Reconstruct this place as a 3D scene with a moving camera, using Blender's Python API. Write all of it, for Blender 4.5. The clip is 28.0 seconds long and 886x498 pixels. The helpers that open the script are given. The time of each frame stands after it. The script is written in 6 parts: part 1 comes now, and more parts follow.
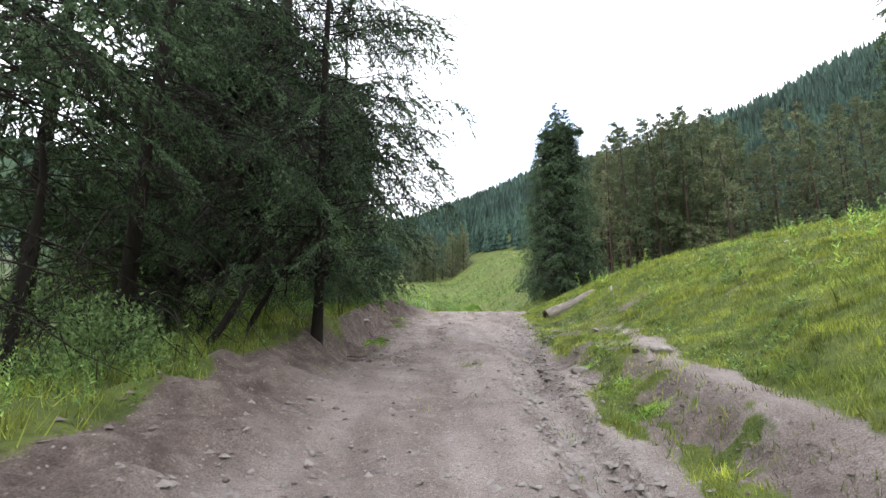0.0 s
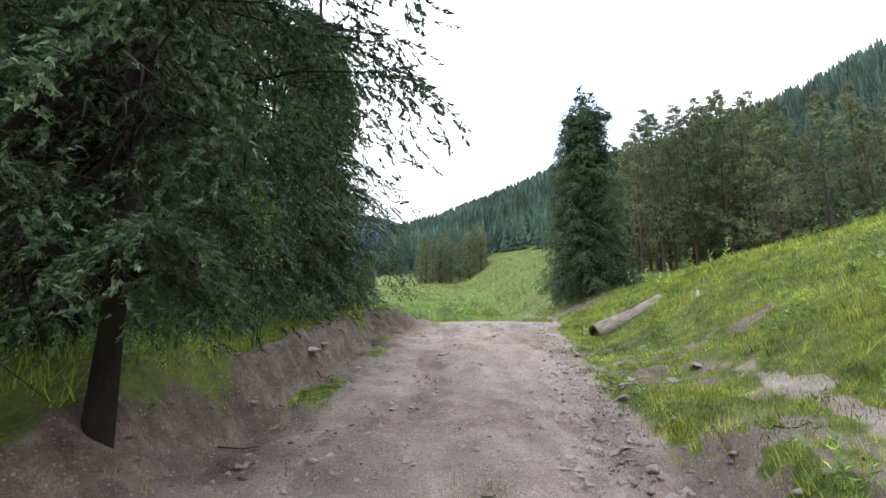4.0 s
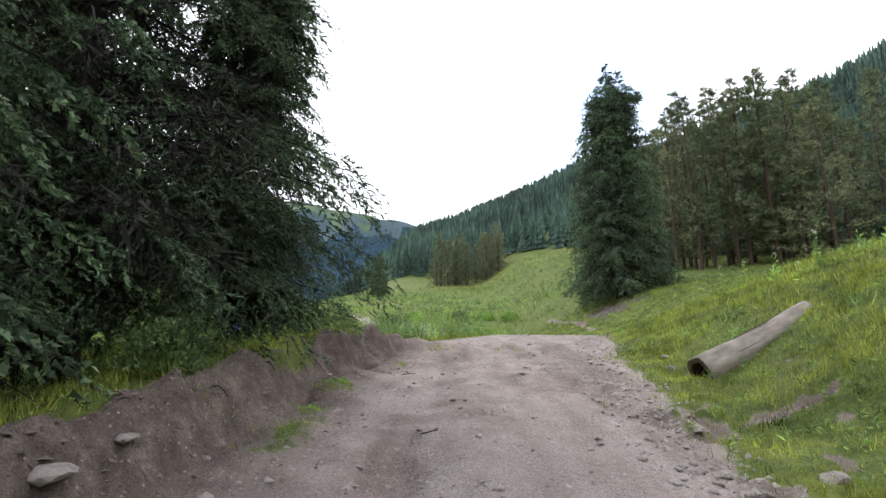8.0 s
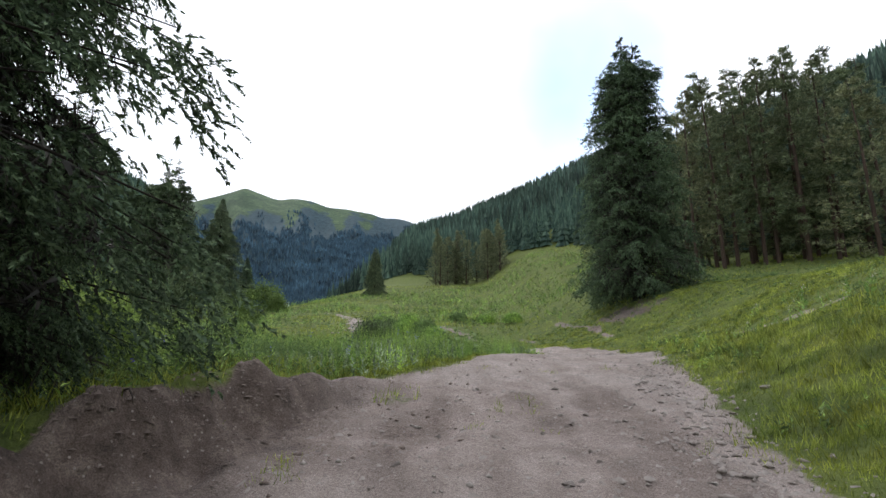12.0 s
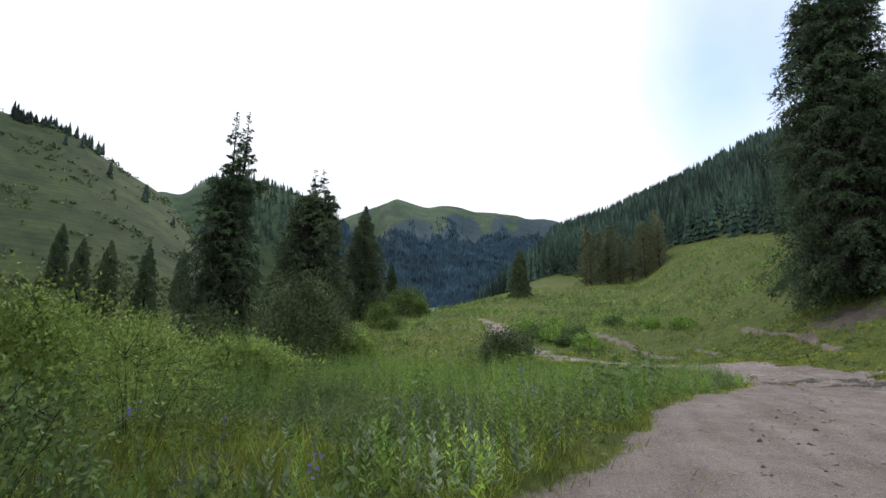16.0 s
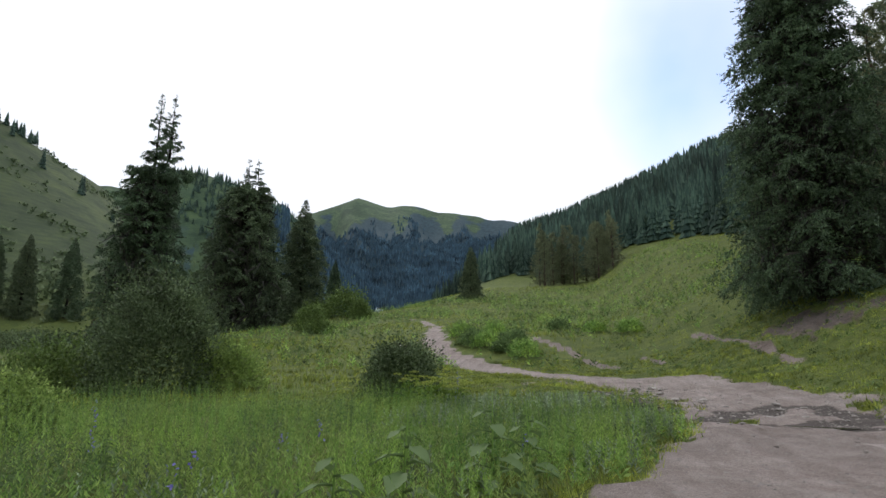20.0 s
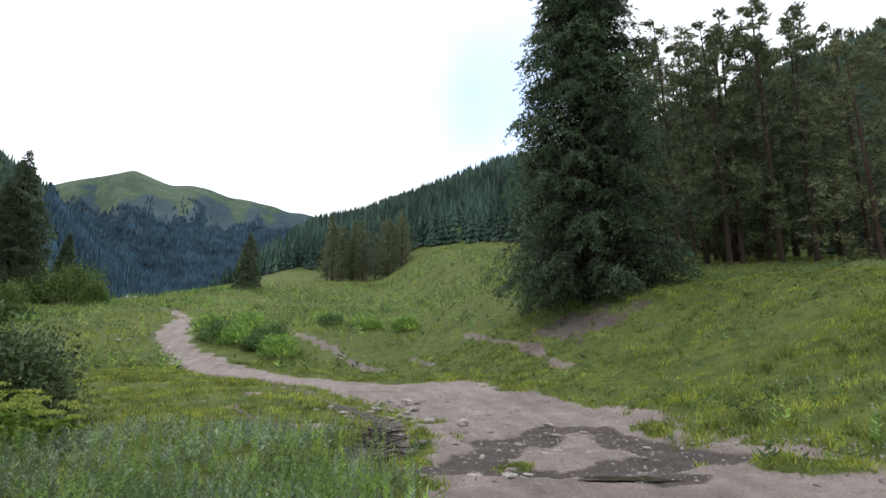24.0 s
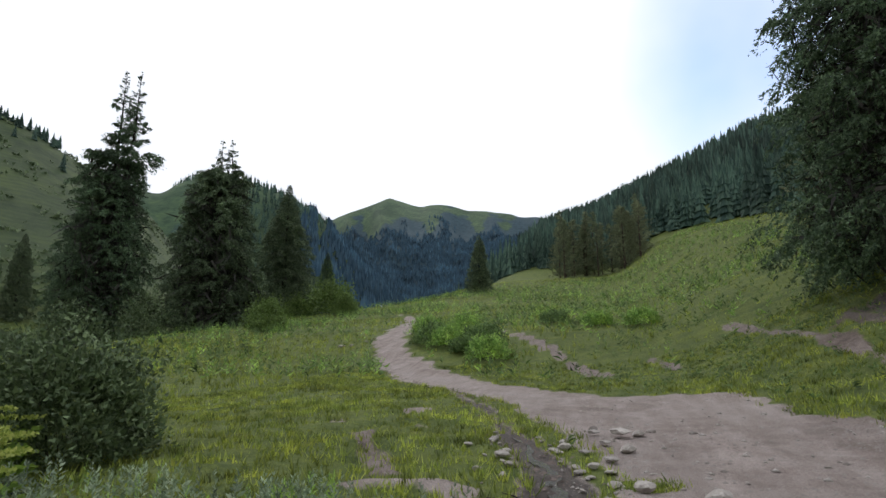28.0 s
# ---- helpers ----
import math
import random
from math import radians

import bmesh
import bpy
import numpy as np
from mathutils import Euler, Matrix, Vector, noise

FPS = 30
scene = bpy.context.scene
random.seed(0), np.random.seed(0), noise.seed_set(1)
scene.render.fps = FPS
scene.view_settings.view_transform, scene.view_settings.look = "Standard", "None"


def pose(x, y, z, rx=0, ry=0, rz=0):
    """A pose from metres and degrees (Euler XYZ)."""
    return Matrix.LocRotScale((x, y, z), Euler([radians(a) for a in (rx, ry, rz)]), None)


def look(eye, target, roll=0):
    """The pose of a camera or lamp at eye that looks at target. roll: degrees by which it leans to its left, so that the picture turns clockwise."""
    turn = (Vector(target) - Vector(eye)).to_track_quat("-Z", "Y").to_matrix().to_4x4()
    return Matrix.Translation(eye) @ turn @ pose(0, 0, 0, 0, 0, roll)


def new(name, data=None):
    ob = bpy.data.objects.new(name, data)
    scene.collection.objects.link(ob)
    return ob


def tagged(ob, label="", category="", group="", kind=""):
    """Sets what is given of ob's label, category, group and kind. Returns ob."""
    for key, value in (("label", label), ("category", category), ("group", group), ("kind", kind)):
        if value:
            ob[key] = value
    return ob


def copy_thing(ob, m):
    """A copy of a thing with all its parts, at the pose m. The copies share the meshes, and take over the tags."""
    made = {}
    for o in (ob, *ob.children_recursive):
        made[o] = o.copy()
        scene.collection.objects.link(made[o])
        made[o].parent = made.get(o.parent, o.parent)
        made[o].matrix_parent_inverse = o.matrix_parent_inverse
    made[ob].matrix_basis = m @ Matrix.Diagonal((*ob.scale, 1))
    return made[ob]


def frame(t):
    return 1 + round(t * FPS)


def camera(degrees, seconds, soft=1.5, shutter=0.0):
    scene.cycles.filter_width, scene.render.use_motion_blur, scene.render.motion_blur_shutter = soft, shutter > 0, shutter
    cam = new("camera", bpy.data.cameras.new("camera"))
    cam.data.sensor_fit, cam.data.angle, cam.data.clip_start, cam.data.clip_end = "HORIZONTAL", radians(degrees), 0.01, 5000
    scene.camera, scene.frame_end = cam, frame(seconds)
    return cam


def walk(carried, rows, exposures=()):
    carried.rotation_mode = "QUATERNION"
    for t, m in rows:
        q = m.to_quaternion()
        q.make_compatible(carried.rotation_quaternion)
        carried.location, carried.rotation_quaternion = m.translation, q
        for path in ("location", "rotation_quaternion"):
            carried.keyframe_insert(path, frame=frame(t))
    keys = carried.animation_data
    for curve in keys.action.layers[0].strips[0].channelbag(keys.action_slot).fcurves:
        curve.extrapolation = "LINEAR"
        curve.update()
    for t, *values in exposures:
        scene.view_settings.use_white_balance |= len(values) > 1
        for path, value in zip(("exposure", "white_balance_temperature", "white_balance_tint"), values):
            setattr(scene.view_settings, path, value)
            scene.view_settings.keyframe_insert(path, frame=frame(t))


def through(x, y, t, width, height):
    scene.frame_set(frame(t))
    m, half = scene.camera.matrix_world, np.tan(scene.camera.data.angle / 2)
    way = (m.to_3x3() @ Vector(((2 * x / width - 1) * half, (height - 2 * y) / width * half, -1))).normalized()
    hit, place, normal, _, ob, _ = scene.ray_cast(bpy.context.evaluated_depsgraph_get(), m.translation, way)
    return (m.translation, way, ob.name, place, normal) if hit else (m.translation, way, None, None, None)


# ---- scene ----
cam = camera(78.6, 28.0)

PATH = [
    (0, (-0.054, -0.033, 1.625), (0.032, 1.924, 2.028), -0.0),
    (0.5, (0.138, 0.707, 1.768), (0.21, 2.664, 2.172), -0.1),
    (1, (0.161, 1.415, 1.898), (0.222, 3.373, 2.301), 0.0),
    (1.5, (0.294, 2.015, 1.97), (0.353, 3.972, 2.379), -0.2),
    (2, (0.345, 2.695, 2.08), (0.399, 4.652, 2.485), -0.2),
    (2.5, (0.409, 3.364, 2.15), (0.456, 5.322, 2.557), -0.1),
    (3, (0.438, 4.086, 2.242), (0.485, 6.044, 2.649), -0.1),
    (3.5, (0.5, 4.728, 2.33), (0.536, 6.686, 2.737), 0.0),
    (5.5, (0.721, 7.322, 2.736), (0.709, 9.28, 3.145), -0.4),
    (6, (0.853, 8.023, 2.778), (0.838, 9.98, 3.191), -0.5),
    (6.5, (0.817, 8.72, 2.879), (0.788, 10.677, 3.292), -0.5),
    (7, (0.896, 9.393, 2.936), (0.84, 11.348, 3.352), -0.6),
    (7.5, (0.923, 10.068, 3.09), (0.864, 12.024, 3.504), -0.6),
    (8, (0.955, 10.647, 3.22), (0.913, 12.603, 3.636), -0.5),
    (8.5, (1.086, 11.238, 3.312), (1.285, 13.184, 3.726), -0.4),
    (9, (1.042, 11.876, 3.398), (1.498, 13.78, 3.807), 0.0),
    (9.5, (1.081, 12.634, 3.43), (1.612, 14.518, 3.837), 0.1),
    (10, (1.041, 13.374, 3.538), (1.512, 15.275, 3.945), 0.1),
    (10.5, (1.168, 14.047, 3.623), (1.498, 15.977, 4.032), -0.0),
    (11, (1.213, 14.71, 3.804), (1.389, 16.66, 4.214), -0.2),
    (11.5, (1.311, 15.377, 3.902), (1.365, 17.333, 4.315), -0.3),
    (12, (1.369, 16.0, 3.99), (1.321, 17.957, 4.402), -0.3),
    (12.5, (1.368, 16.633, 4.063), (1.185, 18.581, 4.476), -0.2),
    (13, (1.352, 17.265, 4.145), (1.042, 19.197, 4.561), -0.5),
    (13.5, (1.286, 17.829, 4.219), (0.823, 19.73, 4.635), -0.4),
    (15.5, (1.191, 20.67, 4.599), (0.584, 22.53, 5.017), 0.3),
    (16, (1.312, 21.376, 4.715), (0.732, 23.244, 5.134), 0.4),
    (16.5, (1.464, 22.123, 4.787), (0.936, 24.007, 5.206), 0.3),
    (17, (1.638, 22.742, 4.867), (1.17, 24.641, 5.286), 0.4),
    (17.5, (1.779, 23.326, 4.991), (1.37, 25.238, 5.413), 0.3),
    (18, (1.877, 24.026, 5.118), (1.463, 25.937, 5.538), 0.4),
    (18.5, (2.084, 24.617, 5.207), (1.664, 26.526, 5.63), 0.2),
    (19, (2.194, 25.32, 5.252), (1.762, 27.227, 5.671), 0.2),
    (19.5, (2.394, 25.953, 5.28), (1.957, 27.858, 5.701), 0.0),
    (20, (2.509, 26.554, 5.337), (2.064, 28.458, 5.758), 0.1),
    (20.5, (2.628, 27.179, 5.417), (2.176, 29.081, 5.838), 0.0),
    (22.5, (3.311, 29.898, 5.597), (3.088, 31.842, 6.012), 0.3),
    (23, (3.472, 30.556, 5.604), (3.562, 32.509, 6.023), 0.4),
    (23.5, (3.652, 31.197, 5.584), (3.866, 33.142, 5.999), 0.5),
    (24, (3.823, 31.914, 5.541), (4.114, 33.849, 5.958), 0.5),
    (24.5, (3.94, 32.561, 5.564), (4.187, 34.501, 5.98), 0.5),
    (25, (4.119, 33.214, 5.589), (4.298, 35.162, 6.005), 0.3),
    (25.5, (4.28, 33.834, 5.647), (4.248, 35.79, 6.064), 0.0),
    (26, (4.426, 34.47, 5.65), (4.211, 36.415, 6.067), 0.0),
    (26.5, (4.512, 35.148, 5.676), (4.146, 37.071, 6.09), -0.2),
    (27, (4.693, 35.729, 5.667), (4.207, 37.624, 6.082), -0.1),
    (27.5, (4.84, 36.415, 5.687), (4.312, 38.298, 6.108), -0.3),
    (28, (5.036, 37.077, 5.653), (4.473, 38.95, 6.071), -0.3),
]
walk(cam, [(t, look(eye, target, roll)) for t, eye, target, roll in PATH],
     exposures=[(0, 0.86), (3, 0.9), (6, 0.75), (8, 0.6), (10, 0.12), (12, -0.02), (14, -0.18), (16, -0.34), (18, -0.4), (20, -0.38), (24, -0.02), (26, -0.06), (28, -0.42)])

# ---- daylight: bright thin overcast with a blue gap ----
world = bpy.data.worlds.new("world")
scene.world = world
world.use_nodes = True
wn, wl = world.node_tree.nodes, world.node_tree.links
wn.clear()
w_out, w_bg = wn.new("ShaderNodeOutputWorld"), wn.new("ShaderNodeBackground")
sky = wn.new("ShaderNodeTexSky")
sky.sky_type, sky.sun_disc = "NISHITA", False
SUN_EL, SUN_AZ = radians(38), radians(-35)
sky.sun_elevation, sky.sun_rotation = SUN_EL, SUN_AZ
coord, cloud = wn.new("ShaderNodeTexCoord"), wn.new("ShaderNodeTexNoise")
cloud.inputs["Scale"].default_value, cloud.inputs["Detail"].default_value = 1.3, 5
gap = wn.new("ShaderNodeVectorMath")
gap.operation = "DOT_PRODUCT"
gap.inputs[1].default_value = (0.225, 0.862, 0.454)
near_gap = wn.new("ShaderNodeMapRange")
near_gap.inputs["From Min"].default_value, near_gap.inputs["From Max"].default_value = 0.95, 1.0
near_gap.inputs["To Min"].default_value, near_gap.inputs["To Max"].default_value = 0.0, 0.7
cover = wn.new("ShaderNodeMath")
cover.operation = "SUBTRACT"
ramp = wn.new("ShaderNodeMapRange")
ramp.inputs["From Min"].default_value, ramp.inputs["From Max"].default_value = -0.16, 0.22
mixed = wn.new("ShaderNodeMixRGB")
mixed.inputs[2].default_value = (14.0, 14.6, 15.8, 1)
wl.new(coord.outputs["Generated"], cloud.inputs["Vector"])
wl.new(coord.outputs["Generated"], gap.inputs[0])
wl.new(gap.outputs["Value"], near_gap.inputs["Value"])
wl.new(cloud.outputs["Fac"], cover.inputs[0])
wl.new(near_gap.outputs["Result"], cover.inputs[1])
wl.new(cover.outputs[0], ramp.inputs["Value"])
wl.new(ramp.outputs["Result"], mixed.inputs[0])
blue = wn.new("ShaderNodeVectorMath")
blue.operation = "MULTIPLY"
blue.inputs[1].default_value = (1.85, 2.4, 2.85)
wl.new(sky.outputs[0], blue.inputs[0])
wl.new(blue.outputs[0], mixed.inputs[1])
wl.new(mixed.outputs[0], w_bg.inputs[0])
w_bg.inputs[1].default_value = 0.1
wl.new(w_bg.outputs[0], w_out.inputs[0])
sun = new("sun", bpy.data.lights.new("sun", "SUN"))
sun.data.energy, sun.data.angle, sun.data.color = 1.0, radians(14), (1.0, 0.96, 0.91)
sun.matrix_world = look((0, 0, 60), (-60 * math.sin(SUN_AZ) / math.tan(SUN_EL), -60 * math.cos(SUN_AZ) / math.tan(SUN_EL), 0))
scene.view_settings.exposure = 0.0

# ---- materials ----
def material(name, rough=0.9):
    m = bpy.data.materials.new(name)
    m.use_nodes = True
    m.node_tree.nodes["Principled BSDF"].inputs["Roughness"].default_value = rough
    m.node_tree.nodes["Principled BSDF"].inputs["Specular IOR Level"].default_value = 0.25
    return m, m.node_tree.nodes, m.node_tree.links, m.node_tree.nodes["Principled BSDF"]


def noise_node(n, l, scale, detail=6, vector=None, rough=0.6):
    t = n.new("ShaderNodeTexNoise")
    t.inputs["Scale"].default_value, t.inputs["Detail"].default_value, t.inputs["Roughness"].default_value = scale, detail, rough
    if vector is not None:
        l.new(vector, t.inputs["Vector"])
    return t.outputs["Fac"]


def ramp_node(n, l, fac, stops):
    r = n.new("ShaderNodeValToRGB")
    while len(r.color_ramp.elements) < len(stops):
        r.color_ramp.elements.new(0.5)
    for e, (p, c) in zip(r.color_ramp.elements, stops):
        e.position, e.color = p, (*c, 1)
    l.new(fac, r.inputs[0])
    return r.outputs[0]


def mix_node(n, l, fac, a, b, blend="MIX"):
    m = n.new("ShaderNodeMixRGB")
    m.blend_type = blend
    for i, v in enumerate((fac, a, b)):
        if isinstance(v, (int, float)):
            m.inputs[i].default_value = v
        elif isinstance(v, tuple):
            m.inputs[i].default_value = (*v, 1)
        else:
            l.new(v, m.inputs[i])
    return m.outputs[0]


def bump_node(n, l, bsdf, fac, strength, distance):
    b = n.new("ShaderNodeBump")
    b.inputs["Strength"].default_value, b.inputs["Distance"].default_value = strength, distance
    l.new(fac, b.inputs["Height"])
    l.new(b.outputs[0], bsdf.inputs["Normal"])


def where(n):
    return n.new("ShaderNodeTexCoord").outputs["Object"]


def attr(n, name):
    a = n.new("ShaderNodeAttribute")
    a.attribute_name = name
    return a.outputs["Fac"]


def leafy(name, dark, mid, light, through=0.35, patch=0.0, rough=0.65, by_object=0.0):
    """Leaves, needles and blades: each one its own shade, with some light through them."""
    m, n, l, b = material(name, rough)
    g = n.new("ShaderNodeNewGeometry")
    col = ramp_node(n, l, g.outputs["Random Per Island"], [(0, dark), (0.5, mid), (1, light)])
    if patch:
        shade = ramp_node(n, l, noise_node(n, l, patch, 5, where(n), 0.65), [(0.36, (0.5, 0.58, 0.58)), (0.5, (0.98, 0.98, 0.95)), (0.64, (1.35, 1.25, 0.95))])
        col = mix_node(n, l, 1.0, col, shade, "MULTIPLY")
    if by_object:
        o = n.new("ShaderNodeObjectInfo")
        tint = ramp_node(n, l, o.outputs["Random"], [(0, (1 - by_object * 1.3, 1 - by_object * 0.6, 1 - by_object)), (1, (1 + by_object, 1 + by_object * 0.5, 1))])
        col = mix_node(n, l, 1.0, col, tint, "MULTIPLY")
    plus = n.new("ShaderNodeMath")
    plus.operation = "ADD"
    plus.inputs[1].default_value = 1.0
    l.new(attr(n, "tone"), plus.inputs[0])
    col = mix_node(n, l, 1.0, col, plus.outputs[0], "MULTIPLY")
    l.new(col, b.inputs["Base Color"])
    t, mx = n.new("ShaderNodeBsdfTranslucent"), n.new("ShaderNodeMixShader")
    l.new(col, t.inputs["Color"])
    mx.inputs[0].default_value = through
    l.new(b.outputs[0], mx.inputs[1])
    l.new(t.outputs[0], mx.inputs[2])
    l.new(mx.outputs[0], n["Material Output"].inputs["Surface"])
    return m


def ground_material():
    m, n, l, b = material("ground_soil_and_turf", 0.95)
    p = where(n)
    big, mid, fine = noise_node(n, l, 0.35, 5, p), noise_node(n, l, 2.2, 8, p, 0.65), noise_node(n, l, 26, 6, p, 0.7)
    soil = ramp_node(n, l, mid, [(0.3, (0.14, 0.105, 0.09)), (0.5, (0.245, 0.2, 0.181)), (0.7, (0.35, 0.295, 0.262))])
    soil = mix_node(n, l, 0.45, soil, ramp_node(n, l, fine, [(0.3, (0.13, 0.10, 0.088)), (0.55, (0.26, 0.217, 0.198)), (0.8, (0.40, 0.35, 0.315))]))
    soil = mix_node(n, l, ramp_node(n, l, big, [(0.4, (0, 0, 0)), (0.65, (0.55, 0.55, 0.55))]), soil, (0.31, 0.267, 0.246))
    along = n.new("ShaderNodeMapping")
    along.inputs["Scale"].default_value = (2.6, 0.45, 1.0)
    l.new(p, along.inputs["Vector"])
    worn = noise_node(n, l, 1.0, 7, along.outputs[0], 0.6)
    soil = mix_node(n, l, 1.0, soil, ramp_node(n, l, worn, [(0.34, (0.82, 0.8, 0.79)), (0.5, (1.0, 1.0, 1.0)), (0.64, (1.16, 1.16, 1.17))]), "MULTIPLY")
    dark_soil = attr(n, "raw")
    soil = mix_node(n, l, dark_soil, soil, ramp_node(n, l, noise_node(n, l, 3.4, 8, p, 0.7), [(0.3, (0.045, 0.033, 0.028)), (0.5, (0.105, 0.079, 0.067)), (0.68, (0.19, 0.15, 0.129))]))
    seep = n.new("ShaderNodeMath")
    seep.operation = "MULTIPLY_ADD"
    l.new(noise_node(n, l, 7, 6, p, 0.7), seep.inputs[0])
    seep.inputs[1].default_value = 0.9
    l.new(attr(n, "wet"), seep.inputs[2])
    soak = n.new("ShaderNodeMapRange")
    soak.inputs["From Min"].default_value, soak.inputs["From Max"].default_value = 0.94, 1.24
    l.new(seep.outputs[0], soak.inputs["Value"])
    wet = soak.outputs[0]
    soil = mix_node(n, l, wet, soil, mix_node(n, l, mid, (0.034, 0.028, 0.025), (0.12, 0.1, 0.088)))
    grit = noise_node(n, l, 75, 4, p, 0.7)
    soil = mix_node(n, l, 1.0, soil, ramp_node(n, l, grit, [(0.34, (0.68, 0.66, 0.66)), (0.5, (1.08, 1.08, 1.08)), (0.66, (1.5, 1.5, 1.5))]), "MULTIPLY")
    cell = n.new("ShaderNodeTexVoronoi")
    cell.inputs["Scale"].default_value = 22
    l.new(p, cell.inputs["Vector"])
    near = ramp_node(n, l, cell.outputs["Distance"], [(0.16, (1, 1, 1)), (0.3, (0, 0, 0))])
    few = ramp_node(n, l, cell.outputs["Color"], [(0.62, (0, 0, 0)), (0.7, (0.75, 0.75, 0.75))])
    chips = mix_node(n, l, 1.0, near, few, "MULTIPLY")
    soil = mix_node(n, l, chips, soil, ramp_node(n, l, fine, [(0.35, (0.17, 0.14, 0.125)), (0.6, (0.42, 0.375, 0.345))]))
    turf = ramp_node(n, l, mid, [(0.25, (0.04, 0.055, 0.016)), (0.5, (0.095, 0.122, 0.028)), (0.75, (0.165, 0.185, 0.05))])
    turf = mix_node(n, l, 0.4, turf, ramp_node(n, l, fine, [(0.3, (0.022, 0.04, 0.01)), (0.7, (0.15, 0.19, 0.05))]))
    turf = mix_node(n, l, 1.0, turf, ramp_node(n, l, noise_node(n, l, 9, 8, p, 0.8), [(0.36, (0.62, 0.66, 0.62)), (0.5, (1.0, 1.0, 1.0)), (0.64, (1.4, 1.36, 1.25))]), "MULTIPLY")
    turf = mix_node(n, l, ramp_node(n, l, big, [(0.45, (0, 0, 0)), (0.7, (0.6, 0.6, 0.6))]), turf, (0.105, 0.13, 0.03))
    turf = mix_node(n, l, 1.0, turf, ramp_node(n, l, noise_node(n, l, 0.8, 7, p, 0.7), [(0.36, (0.7, 0.76, 0.7)), (0.5, (1.0, 1.0, 0.97)), (0.66, (1.25, 1.18, 0.95))]), "MULTIPLY")
    edge = n.new("ShaderNodeMath")
    edge.operation = "ADD"
    jag = n.new("ShaderNodeMath")
    jag.operation = "MULTIPLY_ADD"
    l.new(noise_node(n, l, 5, 6, p), jag.inputs[0])
    jag.inputs[1].default_value, jag.inputs[2].default_value = 0.9, -0.45
    l.new(attr(n, "dirt"), edge.inputs[0])
    l.new(jag.outputs[0], edge.inputs[1])
    step = n.new("ShaderNodeMapRange")
    step.inputs["From Min"].default_value, step.inputs["From Max"].default_value = 0.38, 0.62
    l.new(edge.outputs[0], step.inputs["Value"])
    col = mix_node(n, l, step.outputs[0], turf, soil)
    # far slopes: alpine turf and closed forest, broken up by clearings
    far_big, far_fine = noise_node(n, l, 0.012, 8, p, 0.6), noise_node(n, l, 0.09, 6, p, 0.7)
    # distance haze is put into this turf colour as a bluer green
    hazy_alp = ramp_node(n, l, far_big, [(0.35, (0.038, 0.066, 0.04)), (0.55, (0.062, 0.1, 0.056)), (0.75, (0.09, 0.128, 0.07))])
    hazy_alp = mix_node(n, l, 1.0, hazy_alp, ramp_node(n, l, far_fine, [(0.35, (0.55, 0.62, 0.65)), (0.5, (0.95, 0.97, 0.95)), (0.66, (1.3, 1.25, 1.0))]), "MULTIPLY")
    tread = n.new("ShaderNodeTexWave")
    tread.bands_direction = "Z"
    for key, val in (("Scale", 0.16), ("Distortion", 9.0), ("Detail", 4.0), ("Detail Scale", 0.25)):
        tread.inputs[key].default_value = val
    l.new(p, tread.inputs["Vector"])
    hazy_alp = mix_node(n, l, 0.3, hazy_alp, mix_node(n, l, 1.0, hazy_alp, ramp_node(n, l, tread.outputs["Fac"], [(0.2, (0.6, 0.66, 0.66)), (0.7, (1.2, 1.15, 1.05))]), "MULTIPLY"))
    # nearer hills turn warmer, so the painted haze fades there
    hazy_alp = mix_node(n, l, 1.0, hazy_alp, mix_node(n, l, attr(n, "meadow"), (1, 1, 1), (1.02, 0.88, 0.66)), "MULTIPLY")
    # forested ground: blue of the haze is mixed into its colour
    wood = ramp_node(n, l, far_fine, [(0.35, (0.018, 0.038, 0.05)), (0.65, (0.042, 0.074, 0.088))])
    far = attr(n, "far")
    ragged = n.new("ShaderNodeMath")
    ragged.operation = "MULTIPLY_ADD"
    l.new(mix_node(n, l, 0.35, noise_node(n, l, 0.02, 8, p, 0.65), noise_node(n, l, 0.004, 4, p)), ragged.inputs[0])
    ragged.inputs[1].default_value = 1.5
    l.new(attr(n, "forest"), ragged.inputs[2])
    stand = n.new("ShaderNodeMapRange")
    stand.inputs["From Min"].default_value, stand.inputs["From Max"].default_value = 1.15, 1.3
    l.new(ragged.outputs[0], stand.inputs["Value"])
    col = mix_node(n, l, far, col, mix_node(n, l, stand.outputs[0], hazy_alp, wood))
    l.new(col, b.inputs["Base Color"])
    r = n.new("ShaderNodeMapRange")
    r.inputs["To Min"].default_value, r.inputs["To Max"].default_value = 0.95, 0.82
    l.new(wet, r.inputs["Value"])
    l.new(r.outputs[0], b.inputs["Roughness"])
    add = n.new("ShaderNodeMath")
    add.operation = "MULTIPLY_ADD"
    l.new(mid, add.inputs[0])
    add.inputs[1].default_value = 2.0
    l.new(fine, add.inputs[2])
    bump_node(n, l, b, add.outputs[0], 0.9, 0.04)
    return m


